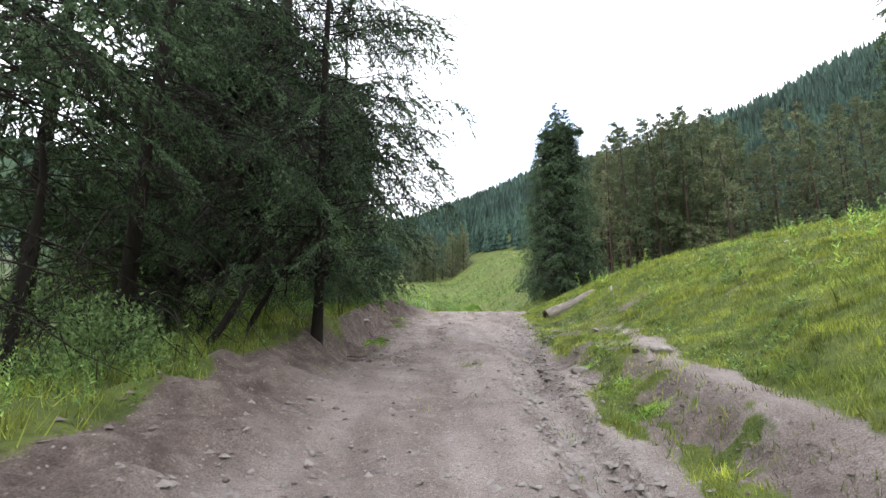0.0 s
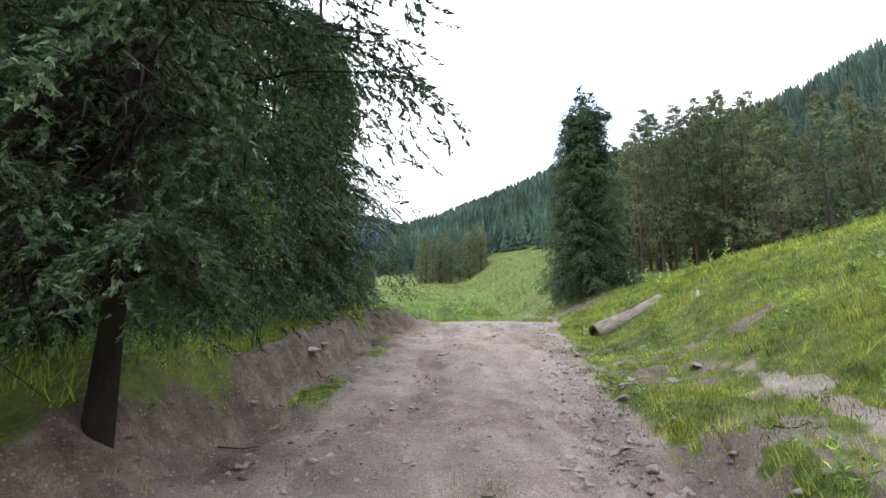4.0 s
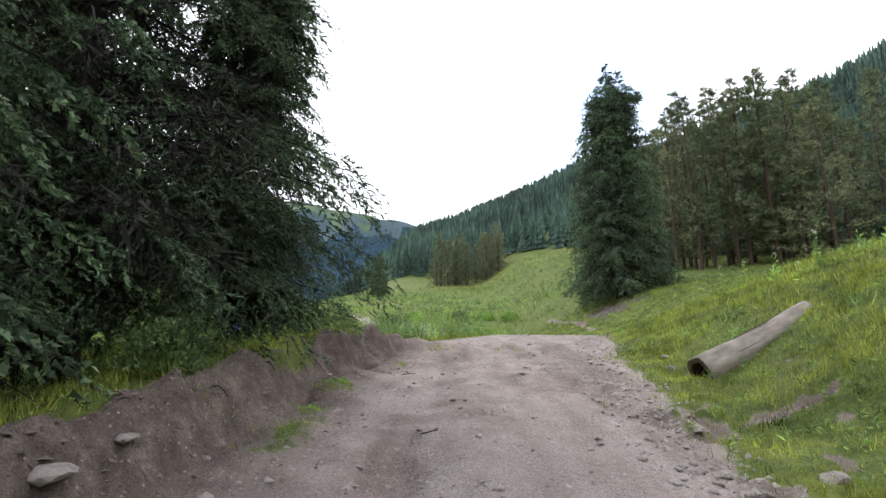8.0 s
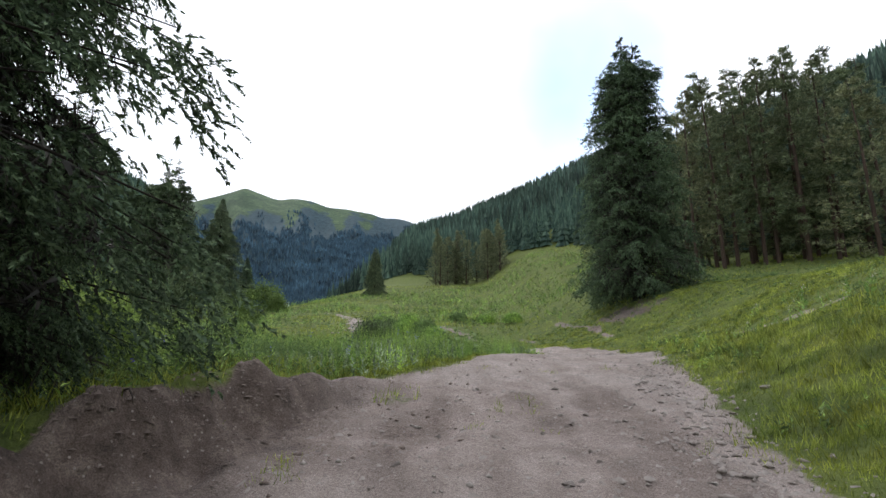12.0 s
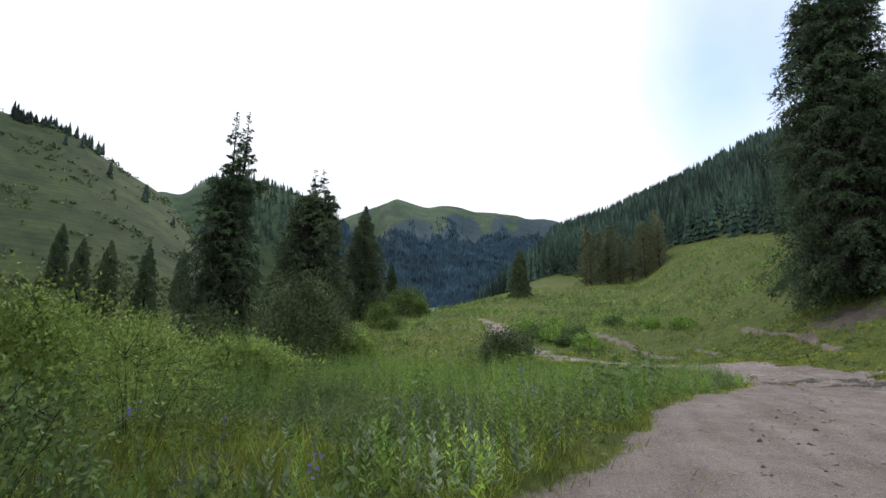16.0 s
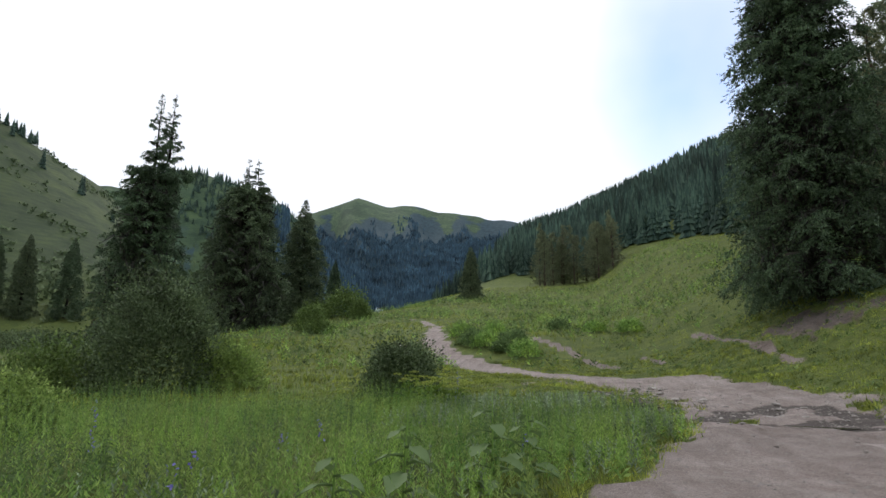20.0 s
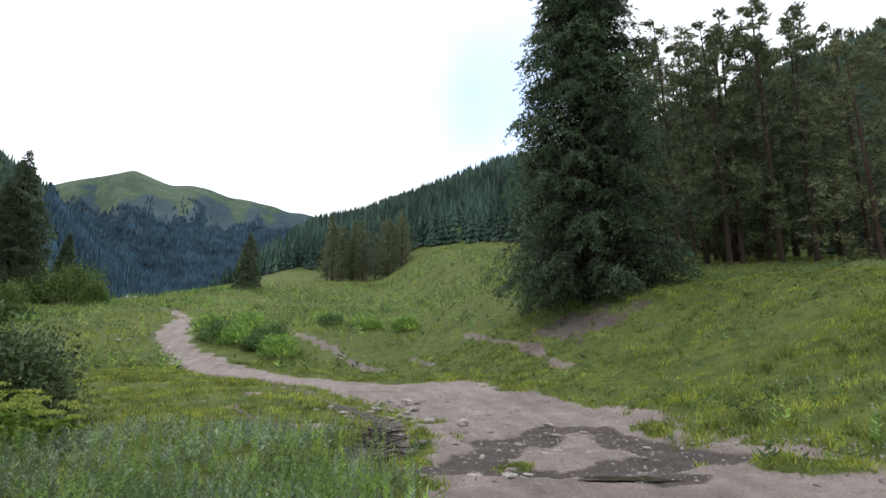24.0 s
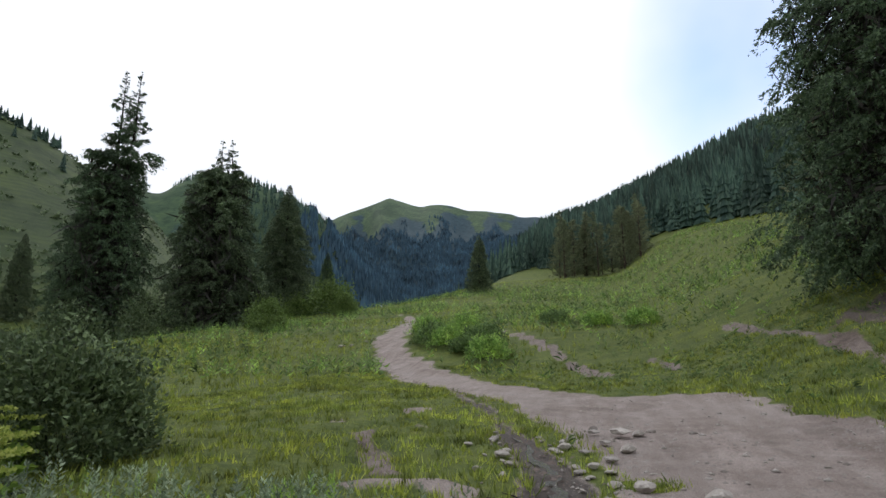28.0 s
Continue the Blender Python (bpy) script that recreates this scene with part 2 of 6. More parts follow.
def mottled(name, dark, light, scale, rough=0.9, bump=0.5, depth=0.02, by_object=0.15, stretch=None):
    m, n, l, b = material(name, rough)
    p = where(n)
    if stretch:
        mp = n.new("ShaderNodeMapping")
        mp.inputs["Scale"].default_value = stretch
        l.new(p, mp.inputs["Vector"])
        p = mp.outputs[0]
    f, g = noise_node(n, l, scale, 8, p, 0.65), noise_node(n, l, scale * 0.15, 3, p)
    col = mix_node(n, l, 0.35, ramp_node(n, l, f, [(0.3, dark), (0.7, light)]), ramp_node(n, l, g, [(0.35, dark), (0.65, light)]))
    o = n.new("ShaderNodeObjectInfo")
    col = mix_node(n, l, 1.0, col, ramp_node(n, l, o.outputs["Random"], [(0, (1 - by_object,) * 3), (1, (1 + by_object,) * 3)]), "MULTIPLY")
    l.new(col, b.inputs["Base Color"])
    bump_node(n, l, b, f, bump, depth)
    return m


def plain(name, colour, rough=0.5, metal=0.0):
    m, n, l, b = material(name, rough)
    b.inputs["Base Color"].default_value, b.inputs["Metallic"].default_value = (*colour, 1), metal
    return m


GROUND = ground_material()
BARK = mottled("spruce_bark", (0.01, 0.008, 0.007), (0.034, 0.026, 0.022), 9, 0.95, 1.0, 0.05, 0.1, (1, 1, 0.35))
PINE_BARK = mottled("pine_bark", (0.04, 0.028, 0.024), (0.11, 0.075, 0.058), 6, 0.95, 0.8, 0.04, 0.15, (1, 1, 0.3))
TWIG = mottled("dead_twig_wood", (0.011, 0.009, 0.008), (0.042, 0.033, 0.028), 14, 0.95, 0.4, 0.01)
LOG_WOOD = mottled("weathered_barkless_wood", (0.04, 0.03, 0.024), (0.4, 0.345, 0.3), 7, 0.85, 0.9, 0.03, 0.02, (0.45, 1.3, 1.3))
LOG_END = mottled("sawn_rotten_wood", (0.06, 0.04, 0.028), (0.26, 0.19, 0.13), 16, 0.95, 0.8, 0.02, 0.02)
LOG_CORE = mottled("dark_rotten_core", (0.012, 0.008, 0.006), (0.09, 0.05, 0.032), 22, 0.98, 0.9, 0.03, 0.02)
STONE = mottled("grey_stone", (0.13, 0.108, 0.096), (0.34, 0.30, 0.275), 8, 0.9, 0.7, 0.02, 0.25)
PALE_STONE = mottled("pale_stone", (0.22, 0.195, 0.178), (0.46, 0.42, 0.385), 8, 0.9, 0.7, 0.02, 0.2)
CLOD = mottled("earth_clod", (0.1, 0.072, 0.062), (0.25, 0.2, 0.175), 12, 0.95, 0.6, 0.02)
GRAVEL = mottled("pale_gravel", (0.17, 0.143, 0.13), (0.36, 0.322, 0.297), 20, 0.9, 0.3, 0.01)
NEEDLE = leafy("spruce_needles", (0.03, 0.05, 0.03), (0.088, 0.134, 0.076), (0.165, 0.232, 0.125), 0.27, 0.0, 0.8)
# dark colour of the strips that stand in for shade inside crowns
CROWN_SHADE = leafy("crown_shade_twigs", (0.016, 0.015, 0.014), (0.036, 0.034, 0.03), (0.065, 0.06, 0.05), 0.15)
NEEDLE_FAR = leafy("spruce_needles_blue_green", (0.045, 0.068, 0.045), (0.1, 0.142, 0.086), (0.185, 0.245, 0.14), 0.25, 0.0, 0.65, 0.12)
PINE_NEEDLE = leafy("pine_needles", (0.075, 0.092, 0.056), (0.155, 0.178, 0.106), (0.27, 0.295, 0.18), 0.3, 0.0, 0.7, 0.16)
# slope conifers: needle colour shifted towards blue to carry some haze
FOREST = leafy("far_conifer_needles", (0.029, 0.058, 0.047), (0.056, 0.1, 0.076), (0.1, 0.16, 0.115), 0.15, 0.0, 0.8)
# mountain conifers: the haze before them is painted in as blue
FOREST_HAZE = leafy("hazy_distant_conifers", (0.026, 0.056, 0.084), (0.04, 0.08, 0.114), (0.062, 0.112, 0.144), 0.1, 0.0, 0.9)
GRASS = leafy("meadow_grass", (0.115, 0.15, 0.03), (0.245, 0.298, 0.054), (0.37, 0.415, 0.105), 0.4, 1.6)
TALL = leafy("tall_herb_leaves", (0.14, 0.25, 0.06), (0.245, 0.4, 0.095), (0.38, 0.53, 0.16), 0.35, 0.5)
HERB = leafy("dark_herb_leaves", (0.075, 0.125, 0.048), (0.125, 0.195, 0.07), (0.2, 0.28, 0.105), 0.3)
WORMWOOD = leafy("grey_green_wormwood", (0.13, 0.175, 0.11), (0.23, 0.295, 0.19), (0.37, 0.43, 0.31), 0.3)
WILLOW = leafy("willow_leaves", (0.05, 0.076, 0.036), (0.095, 0.135, 0.062), (0.17, 0.222, 0.11), 0.12)
SHRUB = leafy("yellow_green_shrub_leaves", (0.13, 0.195, 0.05), (0.225, 0.32, 0.085), (0.35, 0.45, 0.135), 0.35)
ROUND_LEAF = leafy("mid_green_bush_leaves", (0.07, 0.115, 0.03), (0.115, 0.175, 0.046), (0.18, 0.25, 0.075), 0.25)
SAPLING = leafy("light_green_sapling_leaves", (0.10, 0.17, 0.03), (0.19, 0.29, 0.05), (0.32, 0.42, 0.09), 0.5)
BLOOM = leafy("violet_petals", (0.14, 0.12, 0.45), (0.22, 0.20, 0.62), (0.34, 0.30, 0.75), 0.4)
UMBEL = leafy("yellow_green_flower_heads", (0.2, 0.26, 0.05), (0.32, 0.38, 0.08), (0.45, 0.48, 0.14), 0.4)
BLOOM_PALE = leafy("pale_flower_heads", (0.45, 0.42, 0.36), (0.6, 0.58, 0.5), (0.7, 0.66, 0.62), 0.4)
WATER, w_n, w_l, w_b = material("murky_puddle_water", 0.12)
w_b.inputs["Base Color"].default_value = (0.03, 0.028, 0.018, 1)
bump_node(w_n, w_l, w_b, noise_node(w_n, w_l, 24, 5, where(w_n)), 0.5, 0.03)
CAR_PAINT = plain("pale_blue_car_paint", (0.55, 0.66, 0.72), 0.3)
CAR_GLASS = plain("dark_car_glass", (0.02, 0.025, 0.03), 0.08)
RUBBER = plain("black_rubber", (0.02, 0.02, 0.02), 0.8)

# ---- lie of the land ----
def sm(a, b, v):
    s = np.clip((v - a) / (b - a), 0, 1)
    return s * s * (3 - 2 * s)


def curve(v, pts):
    """Smooth curve through (v, value) pairs."""
    p = np.array(pts, float)
    m = np.gradient(p[:, 1], p[:, 0])
    i = np.clip(np.searchsorted(p[:, 0], v) - 1, 0, len(p) - 2)
    w = p[i + 1, 0] - p[i, 0]
    s = np.clip((v - p[i, 0]) / w, 0, 1)
    a, b = p[i, 1], p[i + 1, 1]
    return (a * (1 + 2 * s) * (1 - s) ** 2 + m[i] * w * s * (1 - s) ** 2 + b * s * s * (3 - 2 * s) + m[i + 1] * w * s * s * (s - 1))


def hash2(i, j, seed):
    h = (i.astype(np.int64) * 374761393 + j.astype(np.int64) * 668265263 + seed * 974634777) & 0xFFFFFFFF
    h = ((h ^ (h >> 13)) * 1274126177) & 0xFFFFFFFF
    return ((h ^ (h >> 16)) & 0xFFFF) / 65535.0


def noise2(x, y, size, seed=0):
    """Value noise, 0 to 1, with grains of that size in metres."""
    x, y = np.asarray(x, float) / size, np.asarray(y, float) / size
    i, j = np.floor(x), np.floor(y)
    u, v = x - i, y - j
    u, v = u * u * (3 - 2 * u), v * v * (3 - 2 * v)
    return ((hash2(i, j, seed) * (1 - u) + hash2(i + 1, j, seed) * u) * (1 - v)
            + (hash2(i, j + 1, seed) * (1 - u) + hash2(i + 1, j + 1, seed) * u) * v)


def near_line(x, y, pts):
    """Distance to a polyline and the way along it."""
    best, along, run = np.full(np.shape(x), 1e9), np.zeros(np.shape(x)), 0.0
    for (ax, ay), (bx, by) in zip(pts, pts[1:]):
        n = math.hypot(bx - ax, by - ay)
        s = np.clip(((x - ax) * (bx - ax) + (y - ay) * (by - ay)) / n / n, 0, 1)
        d = np.hypot(x - ax - s * (bx - ax), y - ay - s * (by - ay))
        along = np.where(d < best, run + s * n, along)
        best = np.minimum(best, d)
        run += n
    return best, along


ROAD_Z = [(-60, -9), (-20, -2.6), (-8, -.9), (0, .25), (4, .85), (8, 1.38), (12.6, 2.03), (17.3, 2.75), (21.4, 3.32), (24, 3.72), (26.5, 3.95), (30, 4.17), (33, 4.2), (37, 4.23),
          (43, 4.35), (50, 4.68), (60, 5.3), (70, 7.45), (90, 10.5), (105, 13.1), (145, 22), (200, 31), (400, 60), (3000, 300)]
LEFT_Z = [(-60, -10), (-20, -4), (0, -.3), (10, 1.2), (20, 2.6), (30, 3.5), (40, 4.0), (60, 5.0), (87, 7), (145, 14.5), (200, 23), (400, 56), (3000, 300)]
BANK_TOP = [(-10, -2.6), (4, -2.3), (8, -2.15), (11, -1.88), (12.4, -1.66), (14, -1.62), (15.2, -1.5), (16.7, -1.42), (19.9, -1.3), (21.5, -.85), (24, .3), (30, 1.3)]
# skylines: bearing in degrees (right of +y), elevation of the ridge in degrees, distance of the foot and of the ridge
SKY_NEAR = [(-180, 14), (-120, 20), (-80, 22), (-58, 20.2), (-54, 19.8), (-51, 18.2), (-46, 15.5), (-40, 9), (-34, 3), (-24, 1), (-14, 2), (-9, 7.4), (-5, 12.6), (-3.6, 13.2), (-1, 14.0), (4, 15.6), (10, 17.8), (14, 19.4), (22, 20), (30, 21.6), (38, 23),
            (46, 25), (55, 25.5), (70, 24), (110, 20), (150, 14), (180, 14)]
SKY_MID = [(-180, 4), (-90, 8), (-70, 10), (-58, 13), (-48, 15.3), (-46, 15.8), (-44.1, 15.9), (-43, 16.7), (-39.7, 17.9), (-38.2, 18.1), (-36.6, 17.8), (-33.8, 17.0), (-31.5, 16.0), (-28.8, 14.5), (-26.6, 12.2), (-24.2, 10), (-21.8, 8), (-19, 4), (-16, 0), (180, 0)]
SKY_FAR = [(-180, 10), (-60, 12), (-36, 12.5), (-31, 13.6), (-28.8, 14.7), (-26.8, 15.6), (-24.5, 16.5), (-23.2, 17.0), (-22.4, 17.3), (-21.7, 17.15), (-20.8, 16.9), (-19, 16.5), (-17.6, 16.7), (-15.9, 16.6), (-14, 16.1), (-12.2, 15.95), (-9.1, 15.5), (-7.8, 15.15), (-6.3, 15.1), (-4.2, 14.5), (0, 12), (20, 12), (60, 12), (180, 10)]
FAR_AT = [(-180, 1500), (-48, 1900), (-22, 2000), (-4, 1900), (20, 1600), (180, 1500)]
NEAR_AT = [(-180, 260), (-60, 300), (-46, 330), (-30, 500), (-10, 420), (-3, 420), (14, 380), (30, 330), (60, 260), (180, 260)]
SLOPE = [(-9000, 0), (-4, 0), (0, .02), (3, .42), (5, 1.05), (8, 2.35), (11, 3.7), (15, 4.6), (22, 5.4), (40, 7.2), (200, 16), (9000, 16)]
HUB = (1.3, 25.0, 4.9)


def height(x, y):
    """The lie of the land."""
    x, y = np.asarray(x, float), np.asarray(y, float)
    road, low = curve(y, ROAD_Z), curve(y, LEFT_Z)
    z = road + (low - road) * sm(-2 - 28 * sm(45, 75, y) + 18 * sm(102, 128, y), -18 - 40 * sm(30, 80, y), x)
    # right-hand slope
    start = 4.45 - 1.1 * sm(8, 2, y) + 0.5 * sm(16, 21, y) + 2.9 * sm(22, 36, y) - 3.2 * sm(43, 57, y)
    u = x - start
    soft = np.logaddexp(0, u / 0.5) * 0.5
    knoll = 3.4 * (1 - np.exp(-np.maximum(soft - .12, 0) / 3.4)) + 0.09 * np.maximum(u - 8, 0)
    meadow = curve(u, SLOPE) * (1 + 0.7 * sm(80, 125, y))
    z = z + knoll + (meadow - knoll) * sm(19, 34, y + 0.35 * (x - 4))
    # terrace with the footpath beside the road
    z = z + 0.42 * sm(2.1, 2.85, x - 0.3 * sm(4, 12, y)) * sm(13.5, 9, y) * sm(7, 4, x)
    # left bank
    top = curve(y, BANK_TOP)
    wide = 0.4 + 1.3 * sm(11.8, 5, y)
    bank = sm(top + wide, top, x) * (0.5 + 0.1 * sm(10, 14, y) + 0.3 * np.exp(-((y - 10.4) / 1.5) ** 2)) * sm(24.5, 20.5, y)
    bank = bank * (1 - 0.75 * sm(top - .3, top - 3, x))
    z = z + bank
    # hills and mountains
    dx, dy = x - HUB[0], y - HUB[1]
    r, a = np.hypot(dx, dy) + 1e-6, np.degrees(np.arctan2(dx, dy))
    d1, d2 = curve(a, NEAR_AT), curve(a, FAR_AT)
    e1, e2 = HUB[2] + d1 * np.tan(np.radians(curve(a, SKY_NEAR))), HUB[2] + d2 * np.tan(np.radians(curve(a, SKY_FAR)))
    f1 = d1 * (0.34 + 0.1 * sm(-30, -60, a))
    s = np.clip((r - f1) / (d1 - f1), 0, 1)
    hill = e1 * s ** 1.15
    z = np.where(r > f1, np.maximum(z * (1 - s) + hill, np.where(r < d1, z * (1 - s), 0)), z)
    fall = np.clip((r - d1) / (d2 - d1), 0, 1)
    floor = e1 * (1 - sm(0, 0.25, fall)) + 60 * sm(0, .3, fall)
    far = np.maximum(floor, e2 * np.clip((fall - .1) / .9, 0, 1) ** 1.12)
    far = far + (noise2(x, y, 140, 5) - .5) * 34 * fall * (1 - fall) * 4 + (noise2(x, y, 60, 6) - .5) * 12 * fall * (1 - fall) * 4
    spur = 1 - np.abs(2 * noise2(a + 5 * fall, fall * 3, 2.6, 8) - 1)
    far = far - (1 - spur) * .16 * far * sm(.15, .4, fall) * sm(1.0, .8, fall)
    z = np.where(r > d1, far, z)
    d3 = 640 + 3 * (a + 40)
    e3 = HUB[2] + d3 * np.tan(np.radians(curve(a, SKY_MID)))
    mid = e3 * np.where(r < d3, sm(380, d3, r) ** 1.1, sm(1000, d3, r)) + (noise2(x, y, 90, 7) - .5) * 16 * sm(400, 500, r) * sm(d3 - 20, d3 - 90, r)
    z = np.where(r > 380, np.maximum(z, mid), z)
    z = np.where(r > d2, e2 - (r - d2) * 0.25, z)
    return z


# ---- mesh helpers ----
def mesh_of(name, verts, faces, mat, smooth=True):
    me = bpy.data.meshes.new(name)
    me.from_pydata([tuple(v) for v in verts], [], [tuple(f) for f in faces])
    me.materials.append(mat)
    if smooth:
        me.polygons.foreach_set("use_smooth", [True] * len(me.polygons))
    me.update()
    return me


def mesh_np(name, verts, faces, mat, smooth=False):
    """A mesh from arrays: verts (n, 3), faces (m, k)."""
    me = bpy.data.meshes.new(name)
    verts, faces = np.ascontiguousarray(verts, np.float32), np.ascontiguousarray(faces, np.int32)
    m, k = faces.shape
    me.vertices.add(len(verts))
    me.vertices.foreach_set("co", verts.ravel())
    me.loops.add(m * k)
    me.loops.foreach_set("vertex_index", faces.ravel())
    me.polygons.add(m)
    me.polygons.foreach_set("loop_start", np.arange(0, m * k, k, dtype=np.int32))
    me.polygons.foreach_set("loop_total", np.full(m, k, np.int32))
    if smooth:
        me.polygons.foreach_set("use_smooth", np.ones(m, bool))
    me.materials.append(mat)
    me.update(calc_edges=True)
    return me


def loose(name, pieces, mat, grain=0.0):
    """Many separate small faces, pieces (n, k, 3), as one mesh; neighbours within a grain share a tone."""
    n, k = pieces.shape[:2]
    me = mesh_np(name, pieces.reshape(-1, 3), np.arange(n * k).reshape(n, k), mat)
    if grain:
        c = pieces[:, 0]
        u, v = c[:, 0] + .63 * c[:, 2], c[:, 1] + .41 * c[:, 2]
        tone = (noise2(u, v, grain, 91) * .6 + noise2(u, v, grain * 3.7, 92) * .4 - .5) * 1.75
        me.attributes.new("tone", "FLOAT", "POINT").data.foreach_set("value", np.repeat(tone, k).astype(np.float32))
    return me


def part(name, me, parent, label=""):
    ob = new(name, me)
    ob.parent = parent
    return tagged(ob, label)


def thing(name, at, label, category, group="", turn=0.0, size=1.0):
    ob = new(name)
    ob.empty_display_size = 0.1
    ob.matrix_world = Matrix.LocRotScale(at, Euler((0, 0, turn)), (size,) * 3)
    return tagged(ob, label, category, group)


def tubes(name, lines, mat, sides=6):
    """Tapered tubes along lines of (point, radius)."""
    verts, faces = [], []
    for line in lines:
        pts = [Vector(p) for p, _ in line]
        for i, (p, rad) in enumerate(line):
            d = (pts[min(i + 1, len(pts) - 1)] - pts[max(i - 1, 0)]).normalized()
            s = d.cross(Vector((0.31, 0.17, 0.93)) if abs(d.z) < 0.9 else Vector((1, 0, 0))).normalized()
            c = d.cross(s)
            base = len(verts)
            for k in range(sides):
                a = k * math.tau / sides
                verts.append(pts[i] + (s * math.cos(a) + c * math.sin(a)) * rad)
            if i:
                for k in range(sides):
                    k2 = (k + 1) % sides
                    faces.append((base - sides + k, base - sides + k2, base + k2, base + k))
        verts.append(pts[-1] + (pts[-1] - pts[-2]) * 0.05)
        for k in range(sides):
            faces.append((len(verts) - 1 - sides + k, len(verts) - 1 - sides + (k + 1) % sides, len(verts) - 1))
    return mesh_of(name, verts, faces, mat)


def unit(v):
    return v / np.maximum(np.linalg.norm(v, axis=-1, keepdims=True), 1e-9)


def ground_at(x, y):
    return float(relief(np.array([x]), np.array([y]))[0])


# ---- ground ----
ROAD_LEFT = [(-40, -2.8), (-10, -2.8), (4, -2.35), (8, -2.15), (11, -1.85), (12.5, -1.7), (14.5, -1.62), (17, -1.42), (20, -1.25), (22, -.65), (24.6, .5), (26.3, 1.1), (30.8, 2.2), (32.2, 2.8), (34.7, 3.6), (39.3, 4.7), (43, 5.2), (46, 4.6), (48.5, 3.4), (51, 2.2), (53, 2.0)]
ROAD_RIGHT = [(-40, 1.7), (3.6, 1.7), (5.3, 1.88), (7.4, 2.28), (9, 2.4), (12, 2.75), (15, 3.1), (17.5, 3.45), (21, 3.95), (24, 4.6), (27, 5.4), (31, 7.1), (35.5, 9.6), (38.4, 10.3), (40.1, 9.8), (42.5, 9.7), (44.8, 9.4), (48.7, 8.5), (52.5, 6.6), (54, 4)]
LANE = [(6, 50), (2.5, 53.4), (-1, 57.5), (-4.8, 62.3), (-8.0, 68.3), (-9.6, 75), (-10.8, 81), (-15, 91), (-24, 104)]
SIDE_ROAD = [(8, 38.3), (10.2, 38.0), (12.5, 36.8), (14.5, 35)]
PATHS = [([(2.6, -8), (2.6, 1), (2.75, 4), (2.95, 5.4), (3.1, 6.2), (3.38, 7.6), (3.8, 9.2), (4.3, 11.2), (4.6, 12.6)], 0.1), ([(5.0, 59), (4.3, 60.2), (1.6, 66.8), (-.8, 70.7), (-4, 74)], 0.3),
         ([(10.7, 49.8), (10.8, 52.9), (11.0, 57.8), (10.6, 61.2), (10.0, 64.4)], 0.16), ([(7.4, 58.9), (6.6, 61.9)], 0.15), ([(.7, 46.4), (1.4, 45.0), (2.2, 43.9)], 0.2), ([(2.1, 43.2), (2.9, 43.3), (3.4, 43.0)], 0.22), ([(-.35, 47.4), (-.1, 47.2)], 0.16), ([(.7, 49.3), (1.2, 48), (1.6, 46.7)], 0.06)]
CREEK = [(.35, 53.6), (2.2, 49.9), (3.4, 46.6), (3.8, 45.6), (4.15, 44.5), (4.45, 43.4), (4.3, 41.9), (4.15, 40.9), (4.05, 39.9)]
MUD = [([(4.6, 39.1), (5.1, 39.3), (5.86, 40.4), (6.4, 41.4), (7.4, 42.4), (8.35, 42.1), (8.25, 40.75), (8.4, 39.9), (8.8, 39.2)], .34), ([(5.3, 39.2), (6.2, 38.95), (7.0, 38.9), (7.9, 39.2), (8.6, 39.3)], .26), ([(6.6, 38.55), (7.75, 38.25)], .2), ([(6.2, 41.2), (7.2, 41.9)], .45)]
RUT = [(1.0, -4), (1.25, 3.5), (1.37, 5.65), (1.53, 7.2), (1.84, 9.4), (2.0, 10.9), (2.2, 12), (2.5, 13.3), (2.95, 15), (3.3, 16.5)]
GREEN = [(5.36, 43.8, .38), (9.15, 41.4, .35), (8.9, 40.9, .22), (9.65, 39.4, .3), (9.0, 38.2, .4), (9.5, 37.8, .45), (5.9, 39.4, .25), (4.55, 39.8, .3), (-1.12, 12.1, .22), (-1.05, 12.6, .24), (-.98, 13.1, .22), (-.92, 13.7, .18), (-.85, 17.3, .25), (-.7, 18.4, .22), (2.3, 5.6, .25), (2.35, 6.6, .3), (2.7, 8.3, .3)]
SCARS = [(4.2, 16.3, .35, .1), (4.7, 14.5, .45, .1), (4.5, 13.1, .22, .16), (5.4, 14.0, .3, .1), (5.4, 15.9, .3, .07), (2.62, 5.7, .2, .35), (2.5, 4.8, .25, .35), (2.75, 6.9, .2, .3), (3.1, 8.4, .2, .35), (2.4, 3.6, .3, .4), (6.1, 10.1, .25, .07), (6.9, 9.3, .3, .07), (5.9, 10.9, .2, .06), (3.9, 9.9, .2, .2), (5.0, 17.4, .3, .07), (3.9, 13.9, .25, .2), (3.4, 12.6, .2, .25)]


